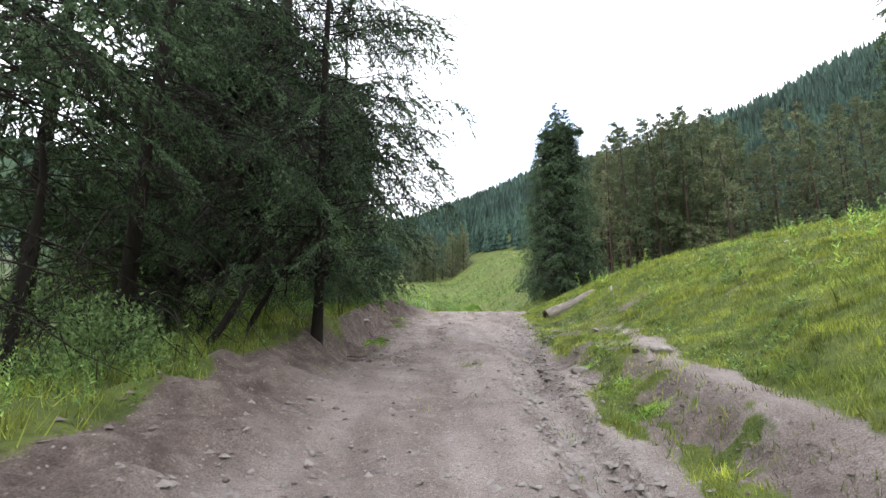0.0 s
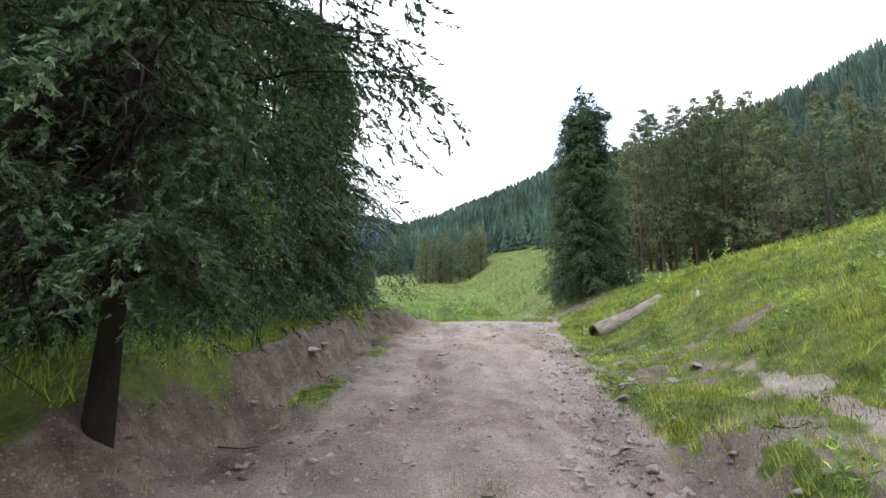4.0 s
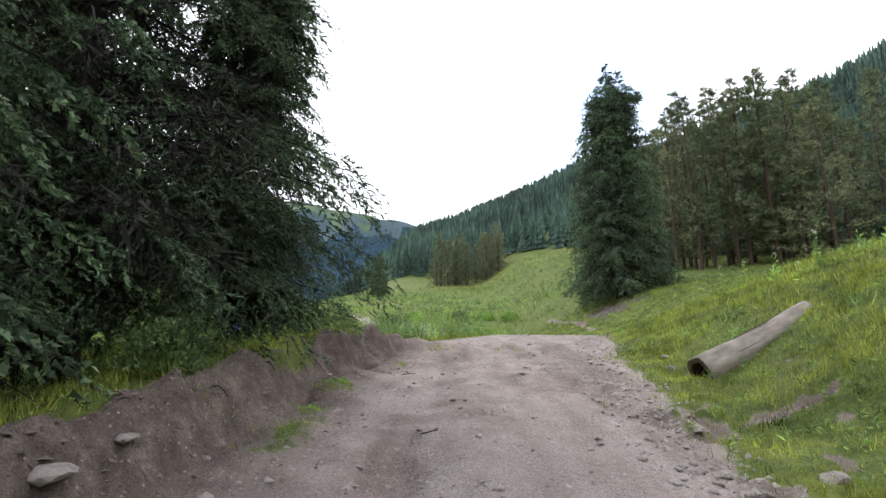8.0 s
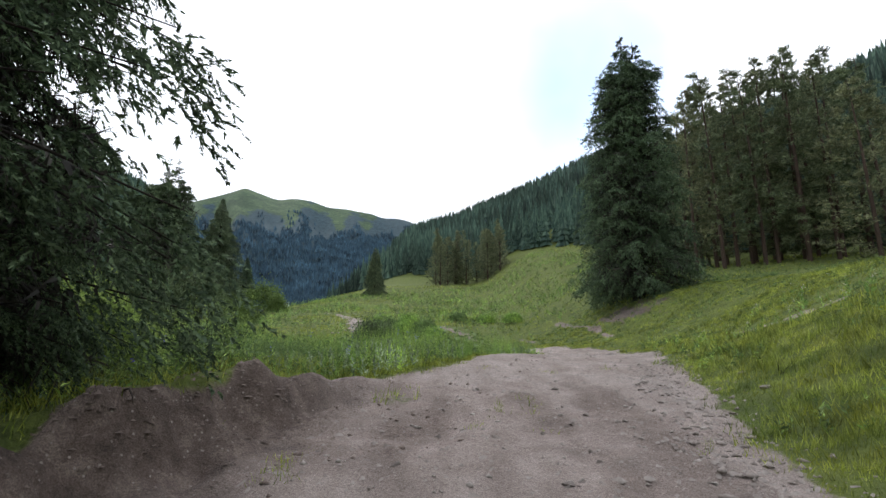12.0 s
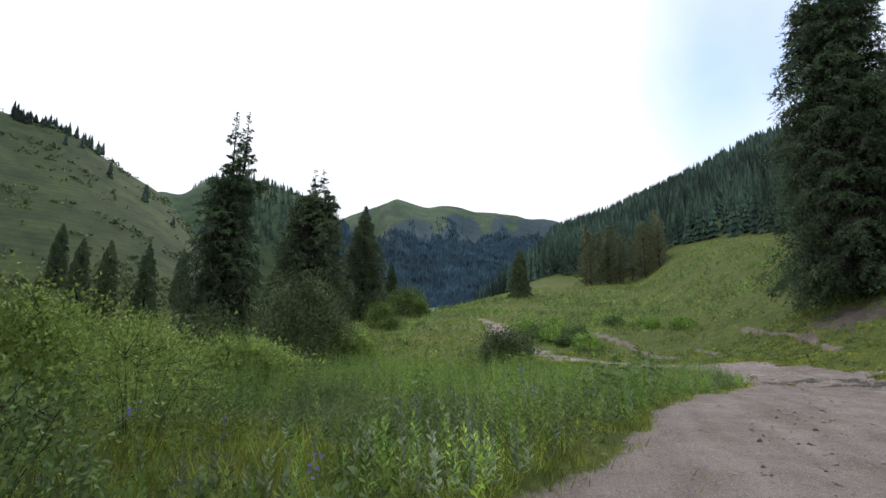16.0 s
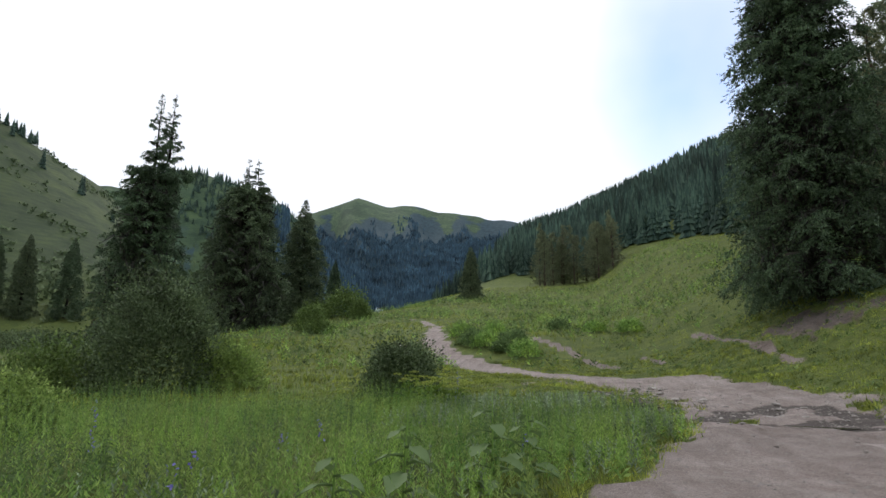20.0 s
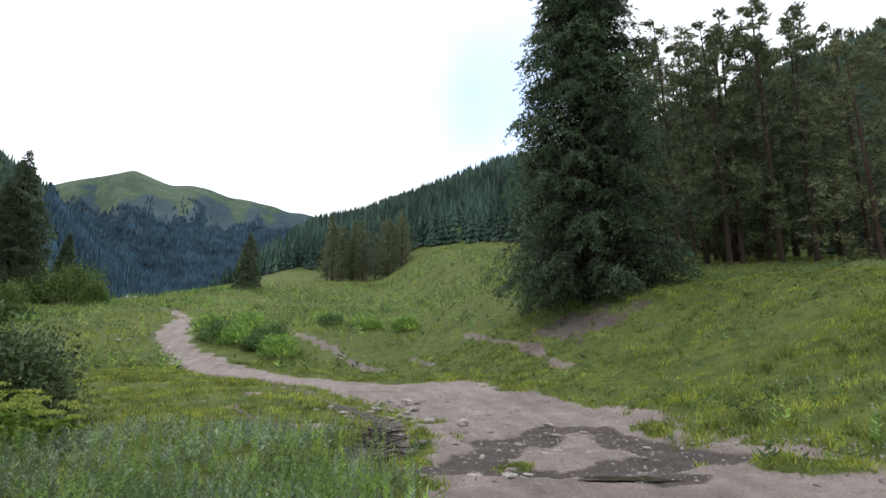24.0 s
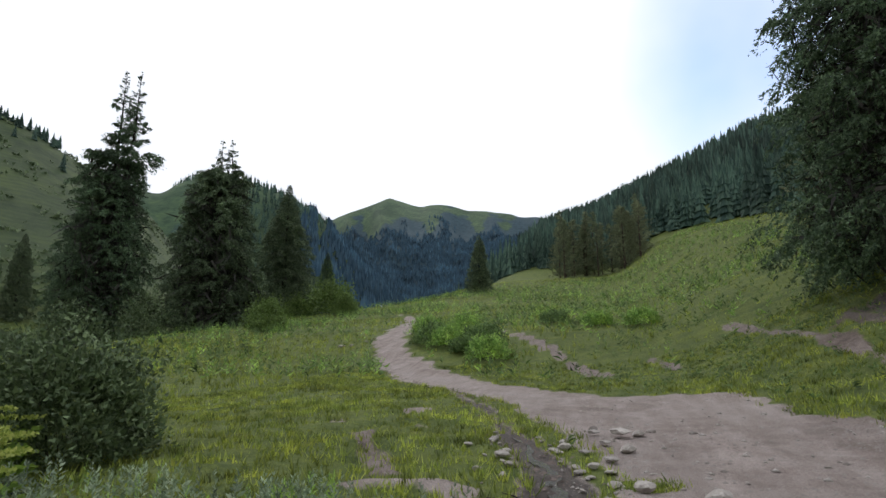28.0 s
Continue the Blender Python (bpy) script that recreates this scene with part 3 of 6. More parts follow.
def soil_masks(x, y):
    """How far a place is bare soil, raw bank earth and wet, 0 to 1; the last two also darken under the lone spruce."""
    jag = (noise2(x, y, 1.1, 11) - .5) * (0.7 + .7 * sm(34, 38, y)) + (noise2(x, y, 0.35, 12) - .5) * (0.3 + .3 * sm(34, 38, y))
    left, right = curve(y, ROAD_LEFT), curve(y, ROAD_RIGHT)
    d = np.minimum(x - left, right - x) + jag * 0.6
    d = np.where(y < 53, d, -9)
    lane, s = near_line(x, y, LANE)
    d = np.maximum(d, 1.55 - 0.025 * s + jag * 0.5 - lane)
    side, _ = near_line(x, y, SIDE_ROAD)
    d = np.maximum(d, .35 + jag * .3 - side)
    dirt = sm(-.22, .22, d)
    for pts, half in PATHS:
        p, _ = near_line(x, y, pts)
        dirt = np.maximum(dirt, sm(half + .25, half - .15, p + jag * (.5 if half < .11 else .28)))
    # grass islands on the junction and along the foot of the bank
    dirt = dirt * (1 - 0.9 * sm(.62, .8, noise2(x, y, 1.3, 14)) * sm(36, 37, y) * sm(8.0, 8.8, x) * sm(41, 39.5, y))
    foot = curve(y, BANK_TOP)
    dirt = dirt * (1 - 0.6 * sm(.62, .8, noise2(x, y, .6, 15)) * sm(.45, .75, x - foot) * sm(1.25, .9, x - foot) * sm(10, 12, y) * sm(25, 22, y))
    # torn scars on the knoll and below the footpath
    torn = noise2(x, y, .6, 17) * .5 + noise2(x, y, .22, 18) * .35 + noise2(x, y, .09, 19) * .15
    scar = .75 * sm(.52, .6, torn) * sm(1.9, 2.15, x) * sm(3.5, 2.9, x - .12 * (y - 6)) * sm(12, 9.5, y)
    scar = np.maximum(scar, .8 * sm(.55, .63, torn) * sm(2.7, 3.2, x) * sm(5.0, 4.3, x) * sm(10, 12, y) * sm(18.5, 17, y))
    for sx, sy, rx, ry in SCARS:
        scar = np.maximum(scar, .85 * sm(1.2, .75, np.hypot((x - sx) / rx, (y - sy) / ry) * .95 + (torn - .5) * 4.2))
    path, _ = near_line(x, y, PATHS[0][0])
    shade = scar * sm(.12, .3, path)
    dirt = np.maximum(dirt, scar)
    for gx, gy, gr in GREEN:
        dirt = dirt * (1 - sm(1.2, .6, np.hypot(x - gx, y - gy) / gr + (torn - .5) * 2))
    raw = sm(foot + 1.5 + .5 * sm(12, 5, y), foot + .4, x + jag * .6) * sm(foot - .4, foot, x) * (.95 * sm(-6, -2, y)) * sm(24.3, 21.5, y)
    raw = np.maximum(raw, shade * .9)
    # under the lone spruce: dark needle soil with the tree's shade painted in
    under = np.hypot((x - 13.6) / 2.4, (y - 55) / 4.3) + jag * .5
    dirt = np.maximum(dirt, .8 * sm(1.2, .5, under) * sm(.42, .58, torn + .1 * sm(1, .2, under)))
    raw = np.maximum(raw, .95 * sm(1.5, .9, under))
    c, along = near_line(x, y, CREEK)
    wide = curve(along, [(0, .0), (4, .06), (8, .1), (8.6, .22), (10, .34), (12, .4), (14, .46), (15.5, .46)])
    wet = sm(.22, -.08, c + jag * .2 - wide)
    for pts, half in MUD:
        m, _ = near_line(x, y, pts)
        wet = np.maximum(wet, .92 * sm(.2, -.12, m + jag * .3 - half))
    # no water here: wet colour darkens the humus and paints the spruce's shade
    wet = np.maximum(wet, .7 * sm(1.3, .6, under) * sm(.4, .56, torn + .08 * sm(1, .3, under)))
    dirt = np.maximum(dirt, wet)
    for pts, half in PATHS[1:5]:
        m, _ = near_line(x, y, pts)
        raw = np.maximum(raw, .5 * sm(half + .5, half, m))
    raw = np.maximum(raw, .45 * sm(.48, .72, noise2(x + .04 * y, y * .13, .5, 38) * .7 + noise2(x, y, .35, 39) * .3) * near_road(x, y))
    raw = np.maximum(raw, .3 * sm(.5, .75, noise2(x, y, 1.4, 40) * .6 + noise2(x, y, .4, 42) * .4) * sm(30, 33, y) * sm(56, 50, y))
    return dirt, raw, wet


def near_road(x, y):
    """One on the climbing road, nothing beside it."""
    return sm(0, .6, np.minimum(x - curve(y, ROAD_LEFT) - .9, curve(y, ROAD_RIGHT) - x)) * sm(27, 22, y)


def relief(x, y, masks=None):
    """The land with ruts, lumps and clods."""
    z = height(x, y)
    dirt, raw, wet = masks if masks is not None else soil_masks(x, y)
    rut, _ = near_line(x, y, RUT)
    z = z - 0.2 * sm(.36, .14, rut + (noise2(x, y, .4, 21) - .5) * .22) * sm(16.5, 10, y) * (.6 + .4 * noise2(x, y, .8, 34))
    z = z + near_road(x, y) * (noise2(x + .04 * y, y * .1, .22, 35) - .5) * .03
    wheel = x - curve(y, [(-40, -.1), (0, .1), (10, .35), (20, .7), (30, 3), (60, 6)])
    z = z - 0.05 * np.exp(-(wheel / .3) ** 2) * sm(26, 20, y) + 0.035 * np.exp(-((wheel - .75) / .3) ** 2) * sm(26, 20, y)
    near = sm(120, 60, y) * sm(-40, -20, x) * sm(60, 40, x)
    z = z + near * dirt * ((noise2(x, y, 1.2, 22) - .5) * .07 + (noise2(x, y, .3, 23) - .5) * .035 + (noise2(x, y, .12, 24) - .5) * .016)
    z = z + near * raw * ((noise2(x, y, .7, 30) - .5) * .26 + (noise2(x, y * .8, .34, 25) - .5) * .25 + (noise2(x, y, .15, 26) - .5) * .17)
    z = z + near * (1 - dirt) * ((noise2(x, y, 2.4, 27) - .5) * .16 + (noise2(x, y, .6, 28) - .5) * .09)
    z = z + wet * sm(38, 39, y) * ((noise2(x, y, .35, 36) - .5) * .06 + (noise2(x, y, .14, 37) - .5) * .04)
    z = z - .07 * wet * sm(38, 39, y) - .07 * raw * sm(2, 2.3, x) * sm(20, 19, y)
    return z


def steps(fine_from, fine_to, step, low, high, grow):
    v = list(np.arange(fine_from, fine_to, step))
    s = step
    while v[-1] < high:
        s *= grow
        v.append(v[-1] + s)
    s = step
    while v[0] > low:
        s *= grow
        v.insert(0, v[0] - s)
    return np.array(v)


def build_ground():
    gx, gy = steps(-3.2, 10.5, .095, -26, 34, 1.07), steps(0.5, 47, .115, -9, 84, 1.06)
    X, Y = np.meshgrid(gx, gy)
    nx, ny = len(gx), len(gy)
    i = np.arange(nx * ny).reshape(ny, nx)
    quads = np.stack([i[:-1, :-1], i[:-1, 1:], i[1:, 1:], i[1:, :-1]], -1).reshape(-1, 4)
    ax, ay = X.ravel(), Y.ravel()
    masks = soil_masks(ax, ay)
    az = relief(ax, ay, masks)
    # outer land, from the patch to the horizon
    ang = np.radians(np.concatenate([np.arange(-75, 70, .3), np.arange(70, 285, 1.5)]))
    cx, cy = 3.0, 36.0
    dx, dy = np.sin(ang), np.cos(ang)
    reach = np.minimum(np.where(dx > 0, (gx[-1] - .3 - cx) / np.maximum(dx, 1e-6), (gx[0] + .3 - cx) / np.minimum(dx, -1e-6)),
                       np.where(dy > 0, (gy[-1] - .3 - cy) / np.maximum(dy, 1e-6), (gy[0] + .3 - cy) / np.minimum(dy, -1e-6)))
    rings = np.sort(np.r_[np.linspace(0, 1, 130), np.linspace(.8445, .8862, 25)])
    far_r = reach[None] * (3600 / reach[None]) ** rings[:, None]
    bx, by = (cx + dx * far_r).ravel(), (cy + dy * far_r).ravel()
    bz = height(bx, by) - np.repeat([.06] + [0] * 154, len(ang))
    na, nr = len(ang), 155
    j = (np.arange(na * nr) + len(ax)).reshape(nr, na)
    jn = np.roll(j, -1, axis=1)
    quads2 = np.stack([j[:-1], j[1:], jn[1:], jn[:-1]], -1).reshape(-1, 4)
    verts = np.stack([np.r_[ax, bx], np.r_[ay, by], np.r_[az, bz]], -1)
    me = mesh_np("ground", verts, np.concatenate([quads, quads2]), GROUND, True)
    vx, vy, vz = verts.T
    d2, r2, w2 = soil_masks(bx, by)
    hx, hy = vx - HUB[0], vy - HUB[1]
    r, a = np.hypot(hx, hy), np.degrees(np.arctan2(hx, hy))
    n1 = curve(a, NEAR_AT)
    far = sm(.36, .6, r / n1)
    slope = vz / np.maximum(r, 1)
    bare = noise2(vx, vy, 160, 31) * .6 + noise2(vx, vy, 50, 32) * .4
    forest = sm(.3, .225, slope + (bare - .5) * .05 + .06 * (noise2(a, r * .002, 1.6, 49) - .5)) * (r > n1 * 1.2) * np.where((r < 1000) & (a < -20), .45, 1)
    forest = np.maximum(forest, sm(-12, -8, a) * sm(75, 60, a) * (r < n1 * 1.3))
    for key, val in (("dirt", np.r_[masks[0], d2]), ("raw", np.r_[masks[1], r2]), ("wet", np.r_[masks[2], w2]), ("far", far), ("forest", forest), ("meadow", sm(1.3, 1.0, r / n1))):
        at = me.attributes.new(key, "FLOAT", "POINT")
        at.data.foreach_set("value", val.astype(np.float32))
    return tagged(new("ground", me), "mountain valley ground with a rutted dirt road through turf", "ground", kind="structure")


build_ground()

# ---- trees ----
rng = np.random.default_rng(7)


def needles(P, T, L, count, size, wide, g, spread=.8):
    """Needles or leaf blades round twigs that start at P along T with length L."""
    n = len(P)
    u = g.random((n, count, 1)) * 0.95 + 0.05
    away = unit(np.cross(T[:, None], g.normal(size=(n, count, 3))))
    d = unit(T[:, None] * (1.15 - .5 * spread) + away * spread)
    s = unit(np.cross(d, away + 0.3 * g.normal(size=(n, count, 3))))
    at = P[:, None] + T[:, None] * (L[:, None, None] * u)
    size = size * (1.15 - 0.45 * u) * (0.7 + 0.6 * g.random((n, count, 1)))
    w = wide * (0.7 + 0.6 * g.random((n, count, 1)))
    return np.stack([at - s * w, at + s * w, at + d * size], 2).reshape(-1, 3, 3)


def sprays(P, T, L, rad, count, size, wide, g, spread=.8):
    """Needled twigs: each a slim pointed blade of packed needles with loose needles standing off it."""
    a = unit(np.cross(T, g.normal(size=T.shape))) * (np.asarray(rad) * (.6 + .8 * g.random(len(P))))[:, None]
    b = np.cross(T, a)
    mid, tip = P + T * (L * (.25 + .3 * g.random(len(P))))[:, None], P + T * L[:, None]
    blades = [np.stack(tri, 1) for w in (a, b) for tri in ((P, mid - w, mid + w), (mid - w, tip, mid + w))]
    return np.concatenate(blades + [needles(P, T, L, count, size, wide, g, spread)])


def limb_path(o, az, L, rise, droop, s):
    """A point on a bough: out along az, up at first and drooping further out, its tip turned up."""
    out = L * s
    up = rise * L * s - droop * L * s * s + 0.18 * L * np.maximum(s - .75, 0) ** 1.5
    return o + np.stack([np.cos(az) * out, np.sin(az) * out, up], -1)


def spruce(name, h, r, crown, reach, boughs, twigs, fingers, finger, count, needle, wide, seed, label, at, mat=None, droop=0.35, low=1.3, taper=0.75, fork=0.0,
           lean=(0, 0), bare=0, group="", shy=None, turn=0.0, twig_len=0.3, dense_to=None, split=False, spread=.8, rad=0.0, hang=.3, low_cut=0.0, kmin=.12, crowded=.4, mess=.3, inner=0, fan=.6, fork_at=.72, strip=.02, bald=None):
    """A spruce: trunk, wooden boughs and a crown of many hanging twigs with needles."""
    g = np.random.default_rng(seed)
    tree = thing(name, at, label, "tree", group, turn)
    top = lambda z: np.stack([lean[0] * z + .04 * np.sin(z * .7 + seed), lean[1] * z + .03 * np.cos(z * .9), z], -1)  # noqa: E731
    zs = np.linspace(-.4, h, 16)
    line = [(top(np.array(z)), max(r * (1 - max(z, 0) / h) ** .85 * (1 + .5 * math.exp(-max(z, 0) * 3 / max(r * 4, .6))), .015)) for z in zs]
    lines = [line]
    if fork:
        z0 = h * fork_at
        lines.append([(top(np.array(z)) + np.array([fork * min(1, (z - z0) / 2), fork * .3, 0]), max(r * (1 - z / h) ** .85, .015)) for z in np.linspace(z0, h * .985, 6)])
    part("trunk", tubes("trunk", lines, BARK, 9), tree)
    zz = crown + (h * .995 - crown) * ((np.arange(boughs) + g.random(boughs)) / boughs) ** low
    if fork:  # lacy twin tops
        crowd = np.arange(boughs) > boughs * (1 - crowded)
        zz[~crowd] = crown + (h * (fork_at + .03) - crown) * ((np.arange((~crowd).sum()) + g.random((~crowd).sum())) / (~crowd).sum()) ** low
        zz[crowd] = h * (fork_at - .01 + (1.005 - fork_at) * g.random(crowd.sum()))
    if dense_to:
        many = np.arange(boughs) < boughs * .85
        zz[many] = crown + (dense_to - crown) * g.random(many.sum()) ** 1.1
    az = np.arange(boughs) * 2.39996 + g.random(boughs) * .9
    f = (zz - crown) / (h - crown)
    L = reach * (1 - f) ** taper * (.75 + .35 * g.random(boughs)) + .02 * reach
    L *= np.where(f < .04, .85, 1)
    o = top(zz)
    if fork:
        second = (zz > h * fork_at) & (np.arange(boughs) % 2 == 0)
        o[second] += [fork, fork * .3, 0]
        L = np.where(zz > h * (fork_at + .02), np.minimum(L, fork * (.1 + .8 * ((1 - zz / h) / (1 - fork_at)) ** .9) * (.6 + .7 * g.random(boughs))), L)
    if shy:  # boughs that were cut back where the road passes
        tip = limb_path(o, az, L, .1, droop, 1.0)
        L = np.where((tip[:, 0] + at[0] > shy[0]) & (tip[:, 2] < shy[1]), np.maximum((shy[0] - at[0] - o[:, 0]) / np.maximum(np.cos(az), .2), .4), L)
    if low_cut:  # boughs towards the trodden side stay short low down
        L = np.where((np.sin(az) > -.1) & (zz < low_cut), np.minimum(L, .35 + .5 * g.random(boughs)), L)
    k = np.clip(L / (.4 * reach), kmin if (fork or not dense_to) else .36, 1)
    rise = .35 * f + .05 + .12 * (g.random(boughs) - .5)
    if fork:
        rise = np.where(zz > h * (fork_at + .02), .55 + .3 * g.random(boughs), rise)
    wood = []
    for i in range(boughs):
        wood.append([(limb_path(o[i], az[i], L[i], rise[i], droop, s) + g.normal(size=3) * .02 * L[i] * s, max(min(r * .13, .035) * (1 - s) * (1 - .6 * f[i]) + .004 * max(1, finger * 3), .004)) for s in (0, .2, .45, .7, .95)])
    dead = []
    for i in range(bare):  # dead hanging boughs under the crown
        a, z0, l0 = g.random() * math.tau, .8 + g.random() * (crown + .8), reach * (.5 + .5 * g.random())
        base = top(np.array(z0))
        stem = [limb_path(base, a, l0, .05, .5, s) + g.normal(size=3) * .05 * s for s in (0, .25, .5, .75, 1)]
        lines = [[(p, .015 * (1 - q * .2)) for q, p in enumerate(stem)]]
        for _ in range(16):
            s = .15 + .85 * g.random()
            p = limb_path(base, a, l0, .05, .5, s)
            q = p + np.array([g.normal() * .22, g.normal() * .22, -.12 - .45 * g.random()])
            lines.append([(p, .006), ((p + q) / 2 + g.normal(size=3) * .05, .004), (q, .002)])
        dead.append(lines)
    if split:
        for line in wood:
            part("bough", tubes("bough", [line], BARK, 5), tree)
        for lines in dead:
            part("dead_bough", tubes("dead_bough", lines, TWIG, 4), tree)
    else:
        tagged(part("limb_wood", tubes("limb_wood", [w[::2] for w in wood], BARK, 3), tree), kind="stuff")
    if inner:  # dark strips like dead twigs, added to block light and shade the crown
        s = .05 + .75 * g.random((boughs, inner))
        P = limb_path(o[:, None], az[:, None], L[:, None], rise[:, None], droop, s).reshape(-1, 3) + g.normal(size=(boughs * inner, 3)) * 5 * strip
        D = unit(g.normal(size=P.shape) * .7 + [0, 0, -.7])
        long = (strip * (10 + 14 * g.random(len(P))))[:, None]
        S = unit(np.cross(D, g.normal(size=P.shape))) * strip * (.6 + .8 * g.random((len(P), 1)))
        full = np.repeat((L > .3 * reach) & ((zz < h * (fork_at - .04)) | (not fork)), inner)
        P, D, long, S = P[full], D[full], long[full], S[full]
        tagged(part("shade_twigs", loose("shade_twigs", np.stack([P - S, P + S, P + D * long], 1), CROWN_SHADE), tree), kind="stuff")
    # side twigs along each bough, then fingers along each side twig
    s = .12 + .88 * g.random((boughs, twigs)) ** .65
    P = limb_path(o[:, None], az[:, None], L[:, None], rise[:, None], droop, s)
    side = np.where(g.random((boughs, twigs)) < .5, 1, -1)
    a2 = az[:, None] + side * (.4 + .8 * g.random((boughs, twigs)))
    l2 = twig_len * L[:, None] * (1.15 - .8 * s) + finger * k[:, None] * (.5 + .8 * g.random((boughs, twigs)))
    d2 = unit(np.stack([np.cos(a2), np.sin(a2), -.2 - .5 * g.random((boughs, twigs)) + .25 * f[:, None]], -1))
    u = (np.arange(fingers) + g.random((boughs, twigs, fingers))) / fingers
    Q = P[:, :, None] + d2[:, :, None] * (l2[:, :, None] * u)[..., None]
    Q = Q + np.array([0, 0, -.6]) * ((u ** 2) * l2[:, :, None])[..., None]
    across = np.stack([-d2[..., 1], d2[..., 0], 0 * d2[..., 0]], -1)[:, :, None] * np.where(g.random(u.shape) < .5, fan, -fan)[..., None]
    T = unit(d2[:, :, None] + across + g.normal(size=Q.shape) * mess + np.array([0, 0, -hang]) + .5 * np.array([0, 0, 1]) * (f ** 2)[:, None, None, None])
    kk = np.broadcast_to(k[:, None, None], u.shape).ravel()
    Q, T = Q.reshape(-1, 3), T.reshape(-1, 3)
    size = finger * kk * (.6 + .7 * g.random(len(Q)))
    if bald is not None:  # half-bare boughs on the shaded side
        thin = np.broadcast_to(((np.cos(az - bald) > .35) & (zz > 2.4))[:, None, None], u.shape).ravel()
        keep = ~thin | (g.random(len(Q)) < .3)
        Q, T, kk, size = Q[keep], T[keep], kk[keep], size[keep]
    if fork:  # airy tops
        keep = g.random(len(Q)) < np.clip(kk * 2.2 + .1, 0, 1)
        Q, T, kk, size = Q[keep], T[keep], kk[keep], size[keep]
    if fork or h > 15 and not dense_to:  # leading shoots
        tips = [top(np.array(h * .99))] + ([top(np.array(h * .97)) + np.array([fork, fork * .3, 0])] if fork else [])
        Q = np.concatenate([Q] + [t[None] - [[0, 0, .35 * j * finger]] for t in tips for j in range(5)])
        T = np.concatenate([T, np.tile([[0, 0, 1.0]], (5 * len(tips), 1))])
        size, kk = np.r_[size, np.full(5 * len(tips), finger * .8)], np.r_[kk, np.full(5 * len(tips), .15)]
    if rad:
        part("crown", loose("crown", sprays(Q, T, size, rad * kk, count, needle * kk[:, None, None] ** .7, wide * kk[:, None, None] ** .7, g, spread), mat or NEEDLE, 1.4 * finger), tree)
        return tree
    part("crown", loose("crown", needles(Q, T, size, count, needle * kk[:, None, None] ** .7, wide * kk[:, None, None] ** .7, g, spread), mat or NEEDLE, 1.4 * finger), tree)
    return tree


def near_spruces():
    dense = dict(split=True, spread=.55)
    on = lambda x, y: (x, y, ground_at(x, y))  # noqa: E731
    spruce("spruce_tree", 15, .085, 1.0, 2.7, 150, 23, 8, .13, 14, .04, .0085, 1, "slender dark spruce on the edge of the road bank", on(-1.8, 9.2), shy=(-.5, 1.6), droop=.2, dense_to=8.2, taper=.55, hang=.5, twig_len=.36, low_cut=2.2, inner=50, mess=.35, strip=.012, bald=3.7, **dense)
    spruce("spruce_tree", 24, .42, 1.2, 5.0, 165, 24, 9, .17, 13, .056, .0115, 2, "thick-trunked old spruce with hanging boughs behind the bank", on(-5.2, 18.6), droop=.34, bare=14, dense_to=9.5, hang=.35, inner=150, strip=.02, mess=.28, **dense)
    spruce("spruce_tree", 14, .14, .7, 1.8, 265, 21, 8, .13, 10, .042, .0115, 3, "dark spruce with drooping twigs above the bank", on(-3.1, 20.4), droop=.3, bare=8, dense_to=9.5, hang=.8, twig_len=.28, split=True, spread=.55, inner=170, strip=.014, mess=.35)
    spruce("spruce_tree", 14, .13, 3.0, 3.3, 40, 17, 9, .17, 10, .05, .0165, 4, "spruce with many dead lower boughs beside the road", on(-4.4, 8.2), droop=.34, lean=(.03, -.02), bare=60, dense_to=7.2, hang=.8, inner=25, strip=.012, **dense)
    spruce("spruce_tree", 14, .14, 1.2, 3.2, 110, 16, 9, .22, 10, .07, .021, 5, "dark spruce standing behind the others", on(-4.6, 13.2), droop=.36, bare=20, dense_to=8.5, hang=.6, inner=100, strip=.028, **dense)
    spruce("spruce_tree", 12, .1, 3.2, 2.6, 34, 17, 9, .16, 12, .044, .0135, 6, "spruce with boughs hanging over the bank", on(-4.5, 4.9), droop=.34, bare=34, dense_to=7.0, shy=(-1.9, 9), hang=.8, inner=20, strip=.012, **dense)
    spruce("spruce_tree", 21, .25, 1.5, 3.8, 110, 13, 6, .4, 5, .15, .035, 7, "tall dark spruce in the second row behind the bank", on(-9.0, 22.5), droop=.34, dense_to=14, rad=.04)
    spruce("spruce_tree", 18, .2, 1.5, 3.6, 62, 13, 6, .4, 5, .15, .035, 8, "tall dark spruce in the second row behind the bank", on(-8.6, 12.0), droop=.34, dense_to=12, rad=.04)
    spruce("spruce_tree", 19, .22, 1.5, 3.6, 110, 13, 6, .4, 5, .15, .035, 9, "tall dark spruce in the second row behind the bank", on(-7.2, 15.8), droop=.34, dense_to=12, rad=.04)


